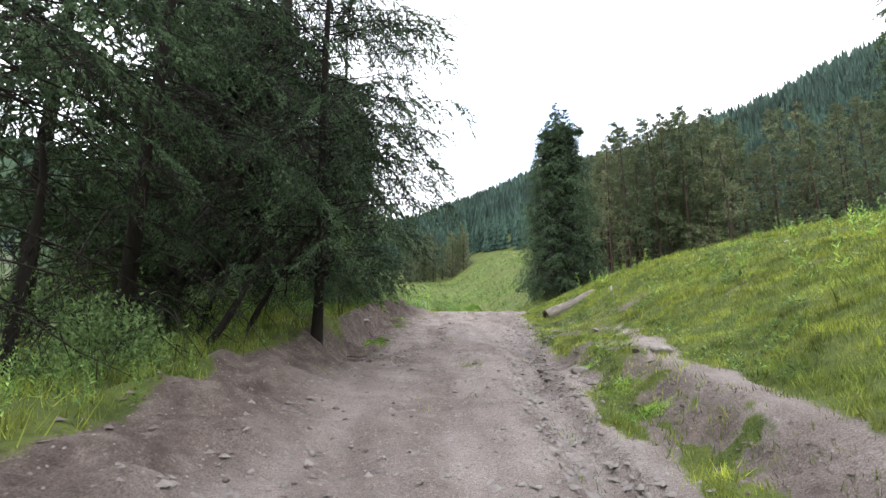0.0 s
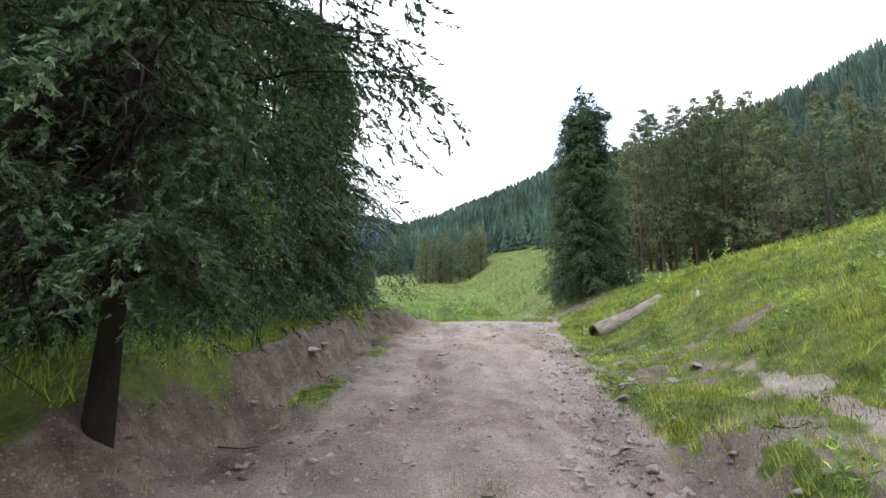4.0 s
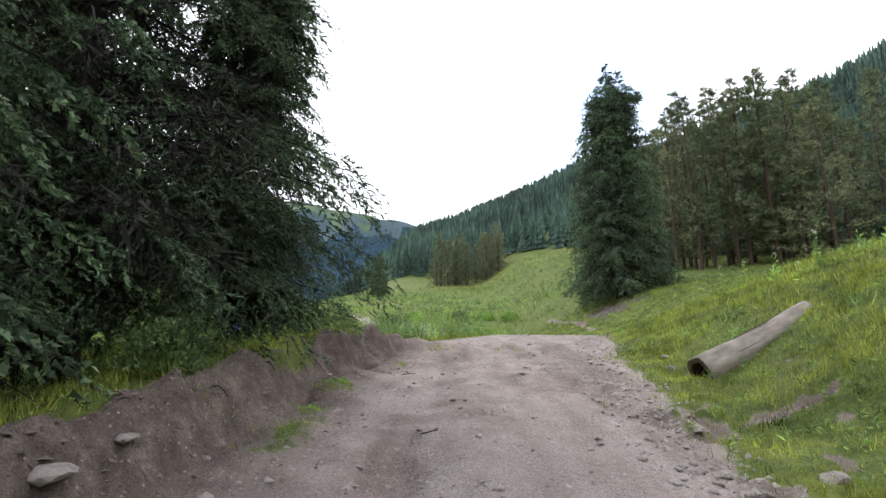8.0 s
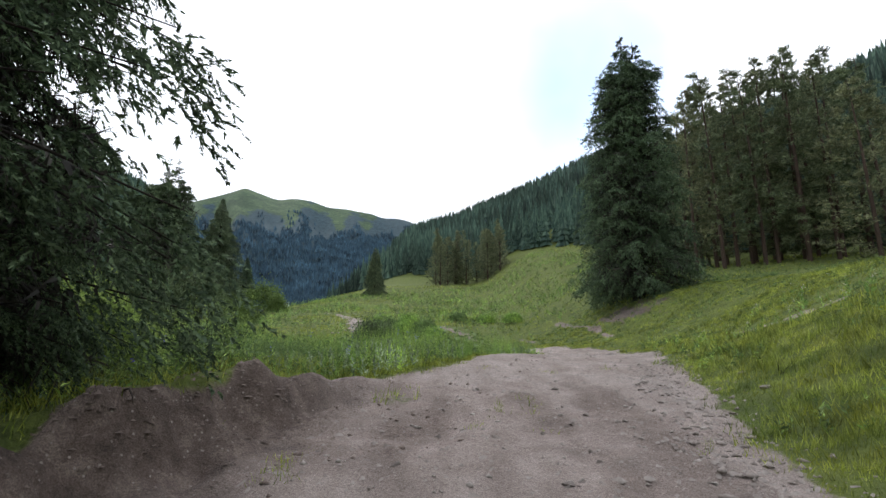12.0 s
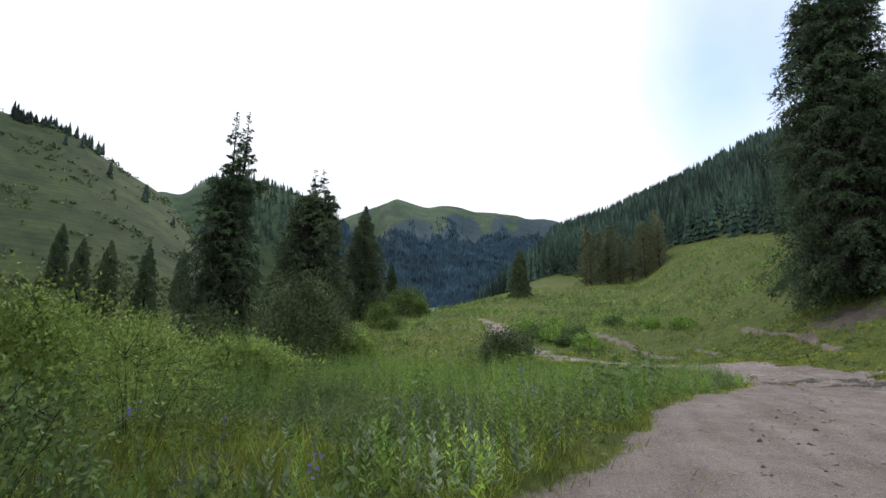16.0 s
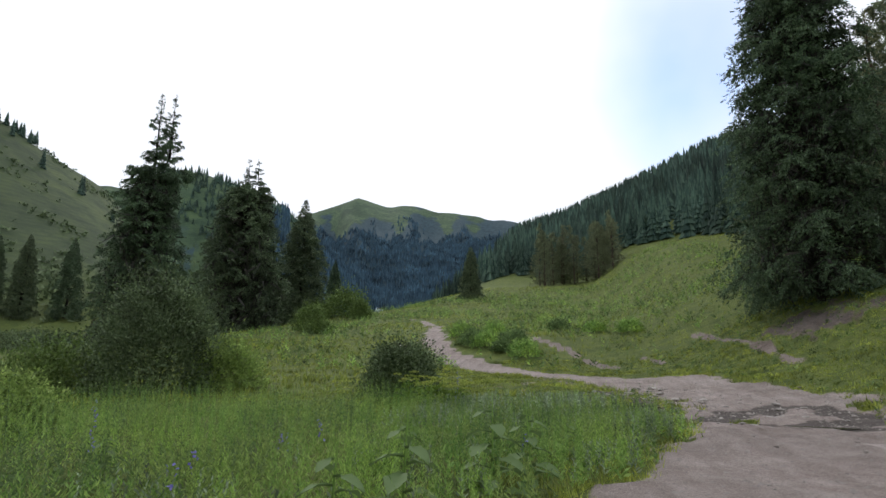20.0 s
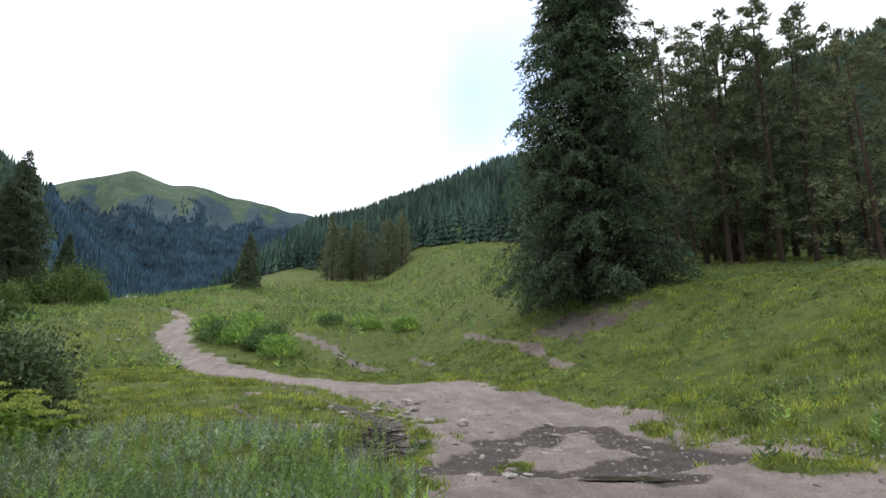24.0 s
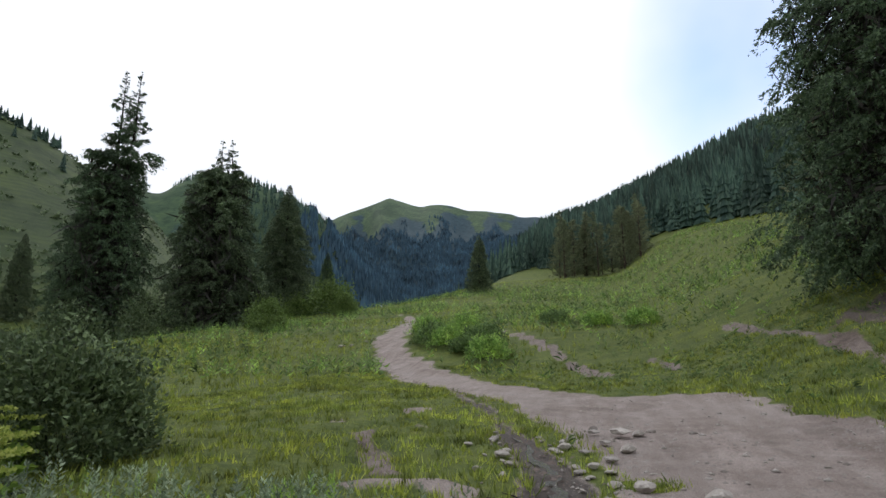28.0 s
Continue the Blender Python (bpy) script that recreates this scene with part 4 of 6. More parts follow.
def far_spruces():
    spruce("spruce_tree", 22.6, .38, .7, 5.0, 400, 22, 6, .34, 5, .155, .033, 11, "tall dense green spruce with a forked top on a grassy slope", (15.6, 58.2, ground_at(15.6, 58.2)), NEEDLE_FAR, droop=.3, taper=.58, low=1.05, fork=1.1, twig_len=.3, spread=.7, hang=.7, crowded=.2, kmin=.26, fork_at=.83, inner=34, strip=.05, mess=.45)
    spruce("spruce_tree", 36.5, .5, .4, 6.6, 420, 14, 6, .55, 6, .28, .055, 12, "very tall dark spruce with two thin tops", (-53, 87, ground_at(-53, 87)), NEEDLE_FAR, droop=.25, taper=.7, low=1.1, fork=1.8, twig_len=.18, kmin=.15, crowded=.42, fork_at=.66, inner=12, strip=.12)
    spruce("spruce_tree", 25.5, .42, .4, 7.6, 360, 14, 6, .55, 6, .28, .055, 13, "broad dark spruce with a pointed top", (-42, 93, ground_at(-42, 93)), NEEDLE_FAR, droop=.25, taper=.7, low=1.1, fork=1.3, twig_len=.18, kmin=.15, crowded=.25, fork_at=.78, inner=12, strip=.12)
    spruce("spruce_tree", 19.5, .35, .4, 5.8, 260, 13, 6, .5, 6, .26, .05, 14, "slim dark spruce at the edge of the meadow", (-37.5, 102, ground_at(-37.5, 102)), NEEDLE_FAR, droop=.25, taper=.95, low=1.1, twig_len=.18, kmin=.2)
    spruce("spruce_tree", 10, .18, .2, 2.3, 105, 10, 5, .4, 5, .26, .06, 15, "small lone spruce in the meadow", (-15.6, 127.5, ground_at(-15.6, 127.5)), NEEDLE_FAR, droop=.25, taper=.8, twig_len=.18, kmin=.25)
    spruce("spruce_tree", 30, .4, 1.0, 5.0, 260, 12, 6, .5, 5, .26, .05, 16, "tall dark spruce at the forest edge", (46, 43.5, ground_at(46, 43.5)), NEEDLE_FAR, droop=.3, taper=.6, fork=1.0, twig_len=.18, kmin=.3, fork_at=.86)
    first = spruce("spruce_tree", 18, .3, .2, 3.2, 160, 9, 5, .55, 5, .36, .07, 17, "dark spruce at the foot of the grassy hill", (-111, 118, ground_at(-111, 118)), NEEDLE_FAR, droop=.2, taper=.8, low=1.1, group="spruces below the hill", twig_len=.18)
    for k, (x, y, s) in enumerate([(-115.7, 114.7, 1.0), (-123, 111, .45), (-105.7, 124, 1.02), (-110.8, 140.4, .9), (-92, 128, .9), (-60, 96, .55), (-66, 118, .75), (-50, 108, .7), (-37, 113, .6), (-130, 120, .9)]):
        copy_thing(first, pose(x, y, ground_at(x, y) - .2, 0, 0, 40 * k) @ Matrix.Scale(s, 4))


def pine(k, h, seed, full, reach=3.5):
    """A pine: a tall bare trunk, dry lower branches and a loose crown of needle tufts."""
    g = np.random.default_rng(seed)
    tree = thing("pine_tree", (0, 0, 0), "tall pine with reddish trunk and thin grey-green crown", "tree", "pines of the forest")
    bend = g.normal(size=2) * .012
    top = lambda z: np.array([bend[0] * z * z / h * 3, bend[1] * z * z / h * 3, z])  # noqa: E731
    part("trunk", tubes("trunk", [[(top(z), .2 * (1 - max(z, 0) / h) ** .8 + .02) for z in np.linspace(-.4, h, 9)]], PINE_BARK, 7), tree)
    wood, P, T = [], [], []
    for i in range(64):
        z = h * (full + (.98 - full) * (i / 64) ** .95)
        f = (z / h - full) / (1 - full)
        L = (reach * (1 - f) ** .8 + .2) * (.55 + .6 * g.random()) * (.5 + .5 * min(1, f * 4 + .5))
        a = g.random() * math.tau
        o = top(z)
        e = o + np.array([math.cos(a) * L, math.sin(a) * L, L * (.05 + .35 * f - .1 * g.random())])
        wood.append([(o, .026 * (1 - .6 * f)), (e, .008)])
        for _ in range(18 if full < .1 else 13):
            s = .25 + .75 * g.random()
            P.append(o + (e - o) * s + g.normal(size=3) * [.32, .32, .11] * (.35 + .65 * L / reach))
            T.append([math.cos(a) + g.normal() * .6, math.sin(a) + g.normal() * .6, .35 + g.normal() * .4])
    for i in range(16):
        z = h * (.08 + (full - .05) * g.random())
        a, L = g.random() * math.tau, .5 + 1.1 * g.random()
        o = top(z)
        wood.append([(o, .02), (o + np.array([math.cos(a) * L, math.sin(a) * L, -.2 * L]), .006)])
    tagged(part("limb_wood", tubes("limb_wood", wood, BARK, 3), tree), kind="stuff")
    P, T = np.array(P), unit(np.array(T))
    part("crown", loose("crown", needles(P, T, .3 + .3 * g.random(len(P)), 8, .35, .043, g), PINE_NEEDLE, .8), tree)
    return tree


def pine_forest():
    kinds = [pine(k, h, 50 + k, full, 5.0 if k == 4 else 3.5) for k, (h, full) in enumerate([(22, .16), (25, .3), (20, .08), (23, .2), (16, .04)])]
    broad = pine(5, 17, 58, .07, 7.0)
    tagged(broad, "broad bushy pine with olive-brown crown at the forest edge", "tree", "pines of the forest")
    broad.matrix_world = pose(37.5, 62, ground_at(37.5, 62) - .1)
    spots = []
    tries = 0
    while len(spots) < 66 and tries < 20000:
        tries += 1
        x, y = 25.5 + 70 * rng.random(), 28 + 90 * rng.random()
        edge = 71 - .05 * (x - 24) if x < 34 else 70.5 - .55 * (x - 34)
        if y < edge + 3 * noise2(np.array(x), np.array(y), 6, 3) or y > edge + 27 or math.hypot(x - 46, y - 43.5) < 5 or math.hypot(x - 37.5, y - 62) < 4:
            continue
        gap = 2.6 if y < edge + 12 else 3.8
        if all((x - a) ** 2 + (y - b) ** 2 > gap * gap for a, b in spots):
            spots.append((x, y))
    spots += [(-4 + 17 * rng.random(), 146 + 20 * rng.random()) for _ in range(30)]
    front = [(26.2, 71.5), (28.2, 70.0), (30.2, 71.2), (32.0, 69.4), (33.8, 70.3), (35.8, 68.6), (37.8, 67.4), (29.2, 73.6), (33, 73.5)]
    spots = front + [p for p in spots if all(math.hypot(p[0] - a, p[1] - b) > 1.5 for a, b in front)]
    used = set()
    for i, (x, y) in enumerate(spots):
        k = (0, 3, 2, 0, 3, 2, 0, 3, 1)[i] if i < 9 else 4 if y > 140 and i % 4 else 2 if y > 140 else int(rng.integers(0, 5)) if y < 140 else 2
        turn, size = 360 * rng.random(), (.85 + .3 * rng.random()) * (.72 if y > 140 else 1.2 if 31 < x < 50 else 1.05)
        if y < 140:
            size = min(size, 23.5 / (22, 25, 20, 23, 16)[k])
        m = pose(x, y, ground_at(x, y) - .1, 0, 0, turn) @ Matrix.Scale(size, 4)
        if k not in used:
            used.add(k)
            kinds[k].matrix_world = m
        else:
            copy_thing(kinds[k], m)
    for k in range(5):
        if k not in used:
            kinds[k].matrix_world = pose(60 + 3 * k, 75, ground_at(60 + 3 * k, 75))


def cone_trees(name, x, y, h, wide, tiers, sides, seed, label, mat=None):
    """Many far conifers as one mesh: each a stack of jagged skirts."""
    g = np.random.default_rng(seed)
    n = len(x)
    z = height(x, y)
    out = []
    for t in range(tiers):
        a = (np.arange(sides * 2 + 1)[None] / (sides * 2) + g.random((n, 1))) * math.tau
        jag = np.where(np.arange(sides * 2 + 1) % 2, .6, 1.0)[None] * (.75 + .5 * g.random((n, sides * 2 + 1)))
        jag[:, -1] = jag[:, 0]
        f0, f1 = t / tiers, min(1, (t + 1.5) / tiers)
        rad = (wide * (1 - f0) ** .9)[:, None] * jag
        zb = (z + h * (.04 + .96 * f0))[:, None] - .05 * h[:, None] * jag
        ring = np.stack([x[:, None] + np.cos(a) * rad, y[:, None] + np.sin(a) * rad, zb], -1)
        tip = np.stack([x, y, z + h * (.04 + .96 * f1)], -1)[:, None].repeat(sides * 2, 1)
        out.append(np.stack([ring[:, :-1], ring[:, 1:], tip], 2).reshape(-1, 3, 3))
    ob = new(name, loose(name, np.concatenate(out), mat or FOREST, 9.0))
    return tagged(ob, label, "trees", kind="stuff")


def far_forest():
    g = np.random.default_rng(21)
    n = 26000
    a, r = g.random(n) * 92 - 14, np.sqrt(g.random(n) * (450 ** 2 - 80 ** 2) + 80 ** 2)
    start = curve(a, [(-14, 240), (-10, 185), (-5, 160), (0, 148), (5, 140), (12, 124), (17, 92), (22, 80), (40, 72), (80, 66)])
    x, y = HUB[0] + r * np.sin(np.radians(a)), HUB[1] + r * np.cos(np.radians(a))
    keep = (r > start + 10 * noise2(x, y, 25, 41)) & (r < curve(a, NEAR_AT) * 1.04) & (g.random(n) < np.where(r < 260, .6, .5) * (1.1 - .5 * sm(.62, .75, noise2(x, y, 45, 42))))
    x, y, r = x[keep], y[keep], r[keep]
    h = 7 + 8 * g.random(len(x)) * (.6 + .4 * noise2(x, y, 60, 43))
    near = (r < 230) & (r >= 170)
    edge = r < 170
    cone_trees("conifer_forest", x[edge], y[edge], h[edge], 1.1 + .06 * h[edge], 8, 8, 27, "conifers along the lower edge of the steep forest")
    cone_trees("conifer_forest", x[near], y[near], h[near], 1.15 + .055 * h[near], 5, 5, 22, "dense conifer forest covering the steep slope")
    cone_trees("conifer_forest", x[r >= 230], y[r >= 230], h[r >= 230], 1.2 + .07 * h[r >= 230], 3, 4, 23, "distant conifer forest up to the ridge")
    # scattered trees on the left hill and along the further ridges
    n = 9000
    a, r = -75 + 47 * g.random(n), 150 + 560 * g.random(n)
    x, y = HUB[0] + r * np.sin(np.radians(a)), HUB[1] + r * np.cos(np.radians(a))
    clump = noise2(x, y, 38, 44)
    hill = (a < -45) & (r < 320)
    keep = np.where(hill, (clump > .78) & (g.random(n) < .06), (r > 480) & (clump > .58) & (a > -48))
    x, y, r = x[keep], y[keep], r[keep]
    h = 5 + 6 * g.random(len(x))
    cone_trees("hillside_conifers", x, y, h, .8 + .1 * h, 6, 6, 24, "scattered dark conifers on the grassy hillside")
    n = 9000
    a, r = -80 + 50 * g.random(n), 110 + 230 * g.random(n)
    x, y = HUB[0] + r * np.sin(np.radians(a)), HUB[1] + r * np.cos(np.radians(a))
    keep = noise2(x, y, 22, 47) * .5 + .6 * noise2(x, y, 6, 48) + .3 * g.random(n) > .8
    x, y = x[keep], y[keep]
    size = .5 + .9 * g.random(len(x))
    P = np.stack([x, y, height(x, y)], -1)
    P = np.repeat(P, 7, 0) + g.normal(size=(len(P) * 7, 3)) * np.repeat(size, 7)[:, None] * [.7, .7, .3]
    D = unit(g.normal(size=P.shape) + [0, 0, .7])
    S = unit(np.cross(D, g.normal(size=P.shape))) * np.repeat(size, 7)[:, None] * .45
    tagged(new("hillside_shrubs", loose("hillside_shrubs", np.stack([P - S, P + S, P + D * np.repeat(size, 7)[:, None] * 1.1], 1), WILLOW)), "low shrubs dotted over the grassy hillside", "shrubs", kind="stuff")
    a = -58.5 + 7 * g.random(60) ** 2.2
    r = curve(a, NEAR_AT) * (.97 + .03 * g.random(60))
    x, y = HUB[0] + r * np.sin(np.radians(a)), HUB[1] + r * np.cos(np.radians(a))
    h = 3 + 5 * g.random(60) ** 2
    cone_trees("ridge_conifers", x, y, h, .8 + .12 * h, 6, 6, 25, "dark conifers standing along the ridge")
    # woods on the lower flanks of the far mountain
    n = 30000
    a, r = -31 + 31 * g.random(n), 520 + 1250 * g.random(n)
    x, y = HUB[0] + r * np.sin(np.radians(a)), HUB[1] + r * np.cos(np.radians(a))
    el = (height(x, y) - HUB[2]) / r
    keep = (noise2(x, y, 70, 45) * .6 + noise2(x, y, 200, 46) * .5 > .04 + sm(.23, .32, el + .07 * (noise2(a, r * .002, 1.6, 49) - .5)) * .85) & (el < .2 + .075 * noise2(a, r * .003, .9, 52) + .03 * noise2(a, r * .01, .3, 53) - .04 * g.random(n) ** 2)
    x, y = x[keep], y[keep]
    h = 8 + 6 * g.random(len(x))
    # blue needle colour stands in for haze over the mountain
    cone_trees("mountain_forest", x, y, h, 2.9 + 0 * h, 1, 3, 26, "conifer forest with blue painted haze on the far mountain flank", FOREST_HAZE)


near_spruces()
far_spruces()
pine_forest()
far_forest()

# ---- shrubs, herbs and grass ----
def leaves(P, D, L, W, g):
    """Leaf blades as four-cornered pieces from P along D."""
    s = unit(np.cross(D, g.normal(size=D.shape)))
    n = np.cross(D, s)
    L, W = L[:, None], W[:, None]
    mid = P + D * L * .45 + n * L * .08
    return np.stack([P, mid - s * W, P + D * L, mid + s * W], 1)


def shrub(name, at, wide, tall, count, leaf, mat, seed, label, stems=14, category="shrub", group="", hollow=.7, turn=0.0, fill=.72, tri=True):
    g = np.random.default_rng(seed)
    ob = thing(name, at, label, category, group, turn)
    lines, tips = [], []
    for i in range(stems):
        a, lean = g.random() * math.tau, g.random() ** .6
        e = np.array([math.cos(a) * lean * wide * .8, math.sin(a) * lean * wide * .8, tall * (.95 - .45 * lean ** 2) * (.8 + .3 * g.random())])
        b = np.array([math.cos(a), math.sin(a), 0]) * .12 * wide + [0, 0, -.1]
        m = b + (e - b) * .5 + [0, 0, .1 * tall]
        thick = .4
        lines.append([(b, (.008 + .005 * tall) * thick), (m, (.005 + .003 * tall) * thick), (e, .003)])
        tips.append((b, m, e))
        for _ in range(5):
            s = .4 + .6 * g.random()
            p = m + (e - m) * s
            q = p + g.normal(size=3) * [.22 * wide, .22 * wide, .12 * tall] + [0, 0, .1 * tall]
            lines.append([(p, .002 + .0012 * tall), (q, .0015)])
            tips.append((p, (p + q) / 2, q))
    part("stem_wood", tubes("stem_wood", lines, TWIG, 4), ob)
    tips = np.array(tips)
    k = g.integers(0, len(tips), count)
    s = g.random((count, 1)) ** hollow
    P = tips[k, 0] * (1 - s) ** 2 + 2 * tips[k, 1] * s * (1 - s) + tips[k, 2] * s * s
    P = P + g.normal(size=(count, 3)) * [.17 * wide, .17 * wide, .1 * tall]
    # most of the foliage fills a lumpy dome down to the ground
    dome = g.random(count) < fill
    d = unit(g.normal(size=(dome.sum(), 3)))
    d[:, 2] = np.abs(d[:, 2])
    lump = .78 + .35 * noise2(d[:, 0] * 3 + seed, d[:, 1] * 3 + d[:, 2] * 2, .8, seed % 97) + .12 * g.normal(size=dome.sum())
    P[dome] = d * (np.array([wide, wide, tall * .93]) * (lump * (.55 + .45 * g.random(dome.sum()) ** .4))[:, None])
    P[:, 2] = np.maximum(P[:, 2], .03 + .1 * g.random(count))
    D = unit(P * [1, 1, .3] * .6 / max(wide, .1) + g.normal(size=(count, 3)) * .6 + [0, 0, .45])
    part("foliage", loose("foliage", leaves(P, D, leaf * (.6 + .8 * g.random(count)), leaf * .46 * (.6 + .8 * g.random(count)), g)[:, [0, 1, 2]] if tri else leaves(P, D, leaf * (.6 + .8 * g.random(count)), leaf * .24 * (.6 + .8 * g.random(count)), g), mat, max(.12, .16 * tall)), ob)
    return ob


def shrubs():
    at = lambda x, y: (x, y, ground_at(x, y))  # noqa: E731
    shrub("willow_shrub", at(-12.8, 44.4), 2.3, 4.3, 30000, .12, WILLOW, 31, "big rounded grey-green willow bush in the meadow", 26)
    shrub("willow_shrub", at(-11.0, 46.2), 1.5, 2.0, 7000, .14, SHRUB, 30, "low willow bush beside the big one", 18)
    shrub("willow_shrub", at(-16.5, 43.5), 2.6, 2.0, 9000, .15, ROUND_LEAF, 32, "broad green bush in the tall meadow", 20)
    shrub("willow_shrub", at(-2.8, 43.5), 1.3, 1.8, 15000, .1, WILLOW, 33, "dense upright willow bush beside the road", 30)
    for x, y, w, t, s in [(-7.4, 27.5, 1.6, 2.0, 1), (-6.0, 24.6, 1.3, 1.9, 2), (-9.0, 30.5, 1.7, 1.8, 3), (-5.3, 30.2, 1.0, 1.1, 4), (-11.5, 34.0, 1.8, 1.9, 5), (-8.2, 34.8, 1.3, 1.2, 6), (-4.0, 24.0, .9, 1.3, 7)]:
        shrub("willow_shrub", at(x, y), w, t, 15000, .09, SHRUB, 33 + s, "yellow-green leafy shrub in the tall meadow", 14, group="shrubs in the meadow", fill=.88)
    for x, y, w, t, s in [(-29.6, 100.7, 3.4, 4.4, 1), (-23.6, 78.4, 1.9, 2.6, 2), (-21.6, 76.2, 1.2, 1.2, 3), (-33.5, 99, 2.2, 2.8, 4), (-26.2, 98.5, 1.6, 2.6, 5)]:
        shrub("willow_shrub", at(x, y), w, t, 4200, .34 if t > 3 else .2, ROUND_LEAF, 50 + s, "round green willow bush at the meadow's edge", 18, group="round bushes")
    for x, y, w, t, s in [(-48, 80, 4, 5, 1), (-43, 84, 3, 5.5, 2), (-75, 92, 4, 3.4, 3), (-84, 100, 5, 3, 4), (-62, 84, 3, 3, 5), (-95, 104, 4, 3, 6), (-70, 104, 4, 3.4, 7)]:
        shrub("willow_shrub", at(x, y), w, t, 2600, .3, WILLOW, 60 + s, "far grey-green bush below the spruces", 12, group="bushes below the spruces")
    for x, y, w, t, s in [(-4.9, 67.4, 1.1, 1.3, 1), (-3.5, 66.5, 1.2, 1.1, 2), (-.5, 63.0, 1.1, 1.2, 3), (-1.6, 67.2, 1.2, 1.1, 4), (-3.4, 70.2, 1.2, 1.3, 5), (-6.4, 71.5, 1.1, 1.2, 6), (-2.2, 64.8, .8, .8, 7), (4.5, 73, 1.0, .9, 8), (7, 71, 1.1, 1.0, 9), (1.5, 76, 1.0, .9, 10)]:
        shrub("weed_clump", at(x, y), w, t, 1900, .15, HERB if s % 3 == 1 else TALL, 70 + s, "clump of tall lush weeds beside the track", 12, "weeds", group="clumps of tall weeds")
    # undergrowth behind the bank
    for x, y, w, t, s in [(-3.2, 5.6, .6, .8, 1), (-4.6, 6.4, .9, 1.3, 2), (-3.6, 9.8, .7, .9, 3), (-5.6, 9.6, 1.1, 1.7, 4), (-2.9, 11.8, .7, 1.0, 5), (-3.9, 15.4, .8, 1.0, 6), (-2.6, 17.6, .7, .9, 7), (-1.9, 16.0, .4, .5, 8), (-7, 13, 1.3, 2.2, 9), (-7.5, 8, 1.3, 2.0, 10), (-2.0, 23.6, .7, .9, 11), (-3.4, 26, 1.0, 1.1, 12), (-5.4, 4.4, .9, 1.2, 13)]:
        shrub("undergrowth_bush", at(x, y), w, t, 2200, .06, HERB if s % 3 else SHRUB, 80 + s, "low green undergrowth bush in the shade of the spruces", 12, group="undergrowth bushes")
    for x, y, w, t, s in [(-1.9, 12.7, .5, 2.3, 1), (-3.6, 14.5, .7, 3.4, 3)]:
        shrub("sapling", at(x, y), w, t, 170 + 70 * int(t), .07, SAPLING, 95 + s, "thin young tree with light green leaves among the spruces", 4, "tree", hollow=.3, fill=0, tri=False)


def leaning_trunks():
    for (x, y), (dx, dy), L, r, s in [((-3.3, 7.9), (.45, .25), 3.6, .055, 1), ((-3.0, 8.7), (.5, .15), 3.2, .045, 2), ((-3.9, 9.4), (.3, .1), 4.2, .06, 3), ((-4.2, 5.9), (-.12, .1), 3.8, .08, 4)]:
        g = np.random.default_rng(s)
        tree = thing("leaning_tree", (x, y, ground_at(x, y)), "dark leaning bare trunk with dead twigs under the spruces", "tree", "leaning trunks")
        path = [(np.array([dx * L * u + .1 * math.sin(5 * u + s), dy * L * u, L * .85 * u - .2]), r * (1 - .75 * u) + .01) for u in np.linspace(0, 1, 7)]
        part("trunk", tubes("trunk", [path], BARK, 9), tree)
        twigs = []
        for _ in range(26):
            u = .3 + .7 * g.random()
            p = np.array([dx * L * u, dy * L * u, L * .85 * u - .2])
            q = p + g.normal(size=3) * [.5, .5, .3] + [0, 0, -.1]
            twigs.append([(p, .012), ((p + q) / 2 + g.normal(size=3) * .06, .007), (q, .002)])
        part("twig_wood", tubes("twig_wood", twigs, TWIG, 4), tree)


def scatter(x0, x1, y0, y1, per_m2, seed, keep):
    g = np.random.default_rng(seed)
    n = int((x1 - x0) * (y1 - y0) * per_m2)
    x, y = x0 + (x1 - x0) * g.random(n), y0 + (y1 - y0) * g.random(n)
    ok = g.random(n) < keep(x, y, soil_masks(x, y)[0])
    return x[ok], y[ok], g


def stuff(name, me, label, category):
    return tagged(new(name, me), label, category, kind="stuff")


def blades3(x, y, tall, wide, g, tuft=1):
    """Straight grass blades, one three-cornered piece each."""
    if tuft > 1:
        n = len(x)
        x, y = np.repeat(x, tuft) + g.normal(size=n * tuft) * .05, np.repeat(y, tuft) + g.normal(size=n * tuft) * .05
        tall, wide = np.repeat(tall, tuft) * (.5 + .7 * g.random(n * tuft)), np.repeat(wide, tuft)
    n = len(x)
    base = np.stack([x, y, relief(x, y) - .015], -1)
    a = g.random(n) * math.tau
    s = np.stack([np.cos(a), np.sin(a), 0 * a], -1) * (wide * (.6 + .8 * g.random(n)))[:, None]
    tip = base + np.stack([g.normal(size=n) * .35, g.normal(size=n) * .35, .75 + .3 * g.random(n)], -1) * tall[:, None]
    return np.stack([base - s, base + s, tip], 1)


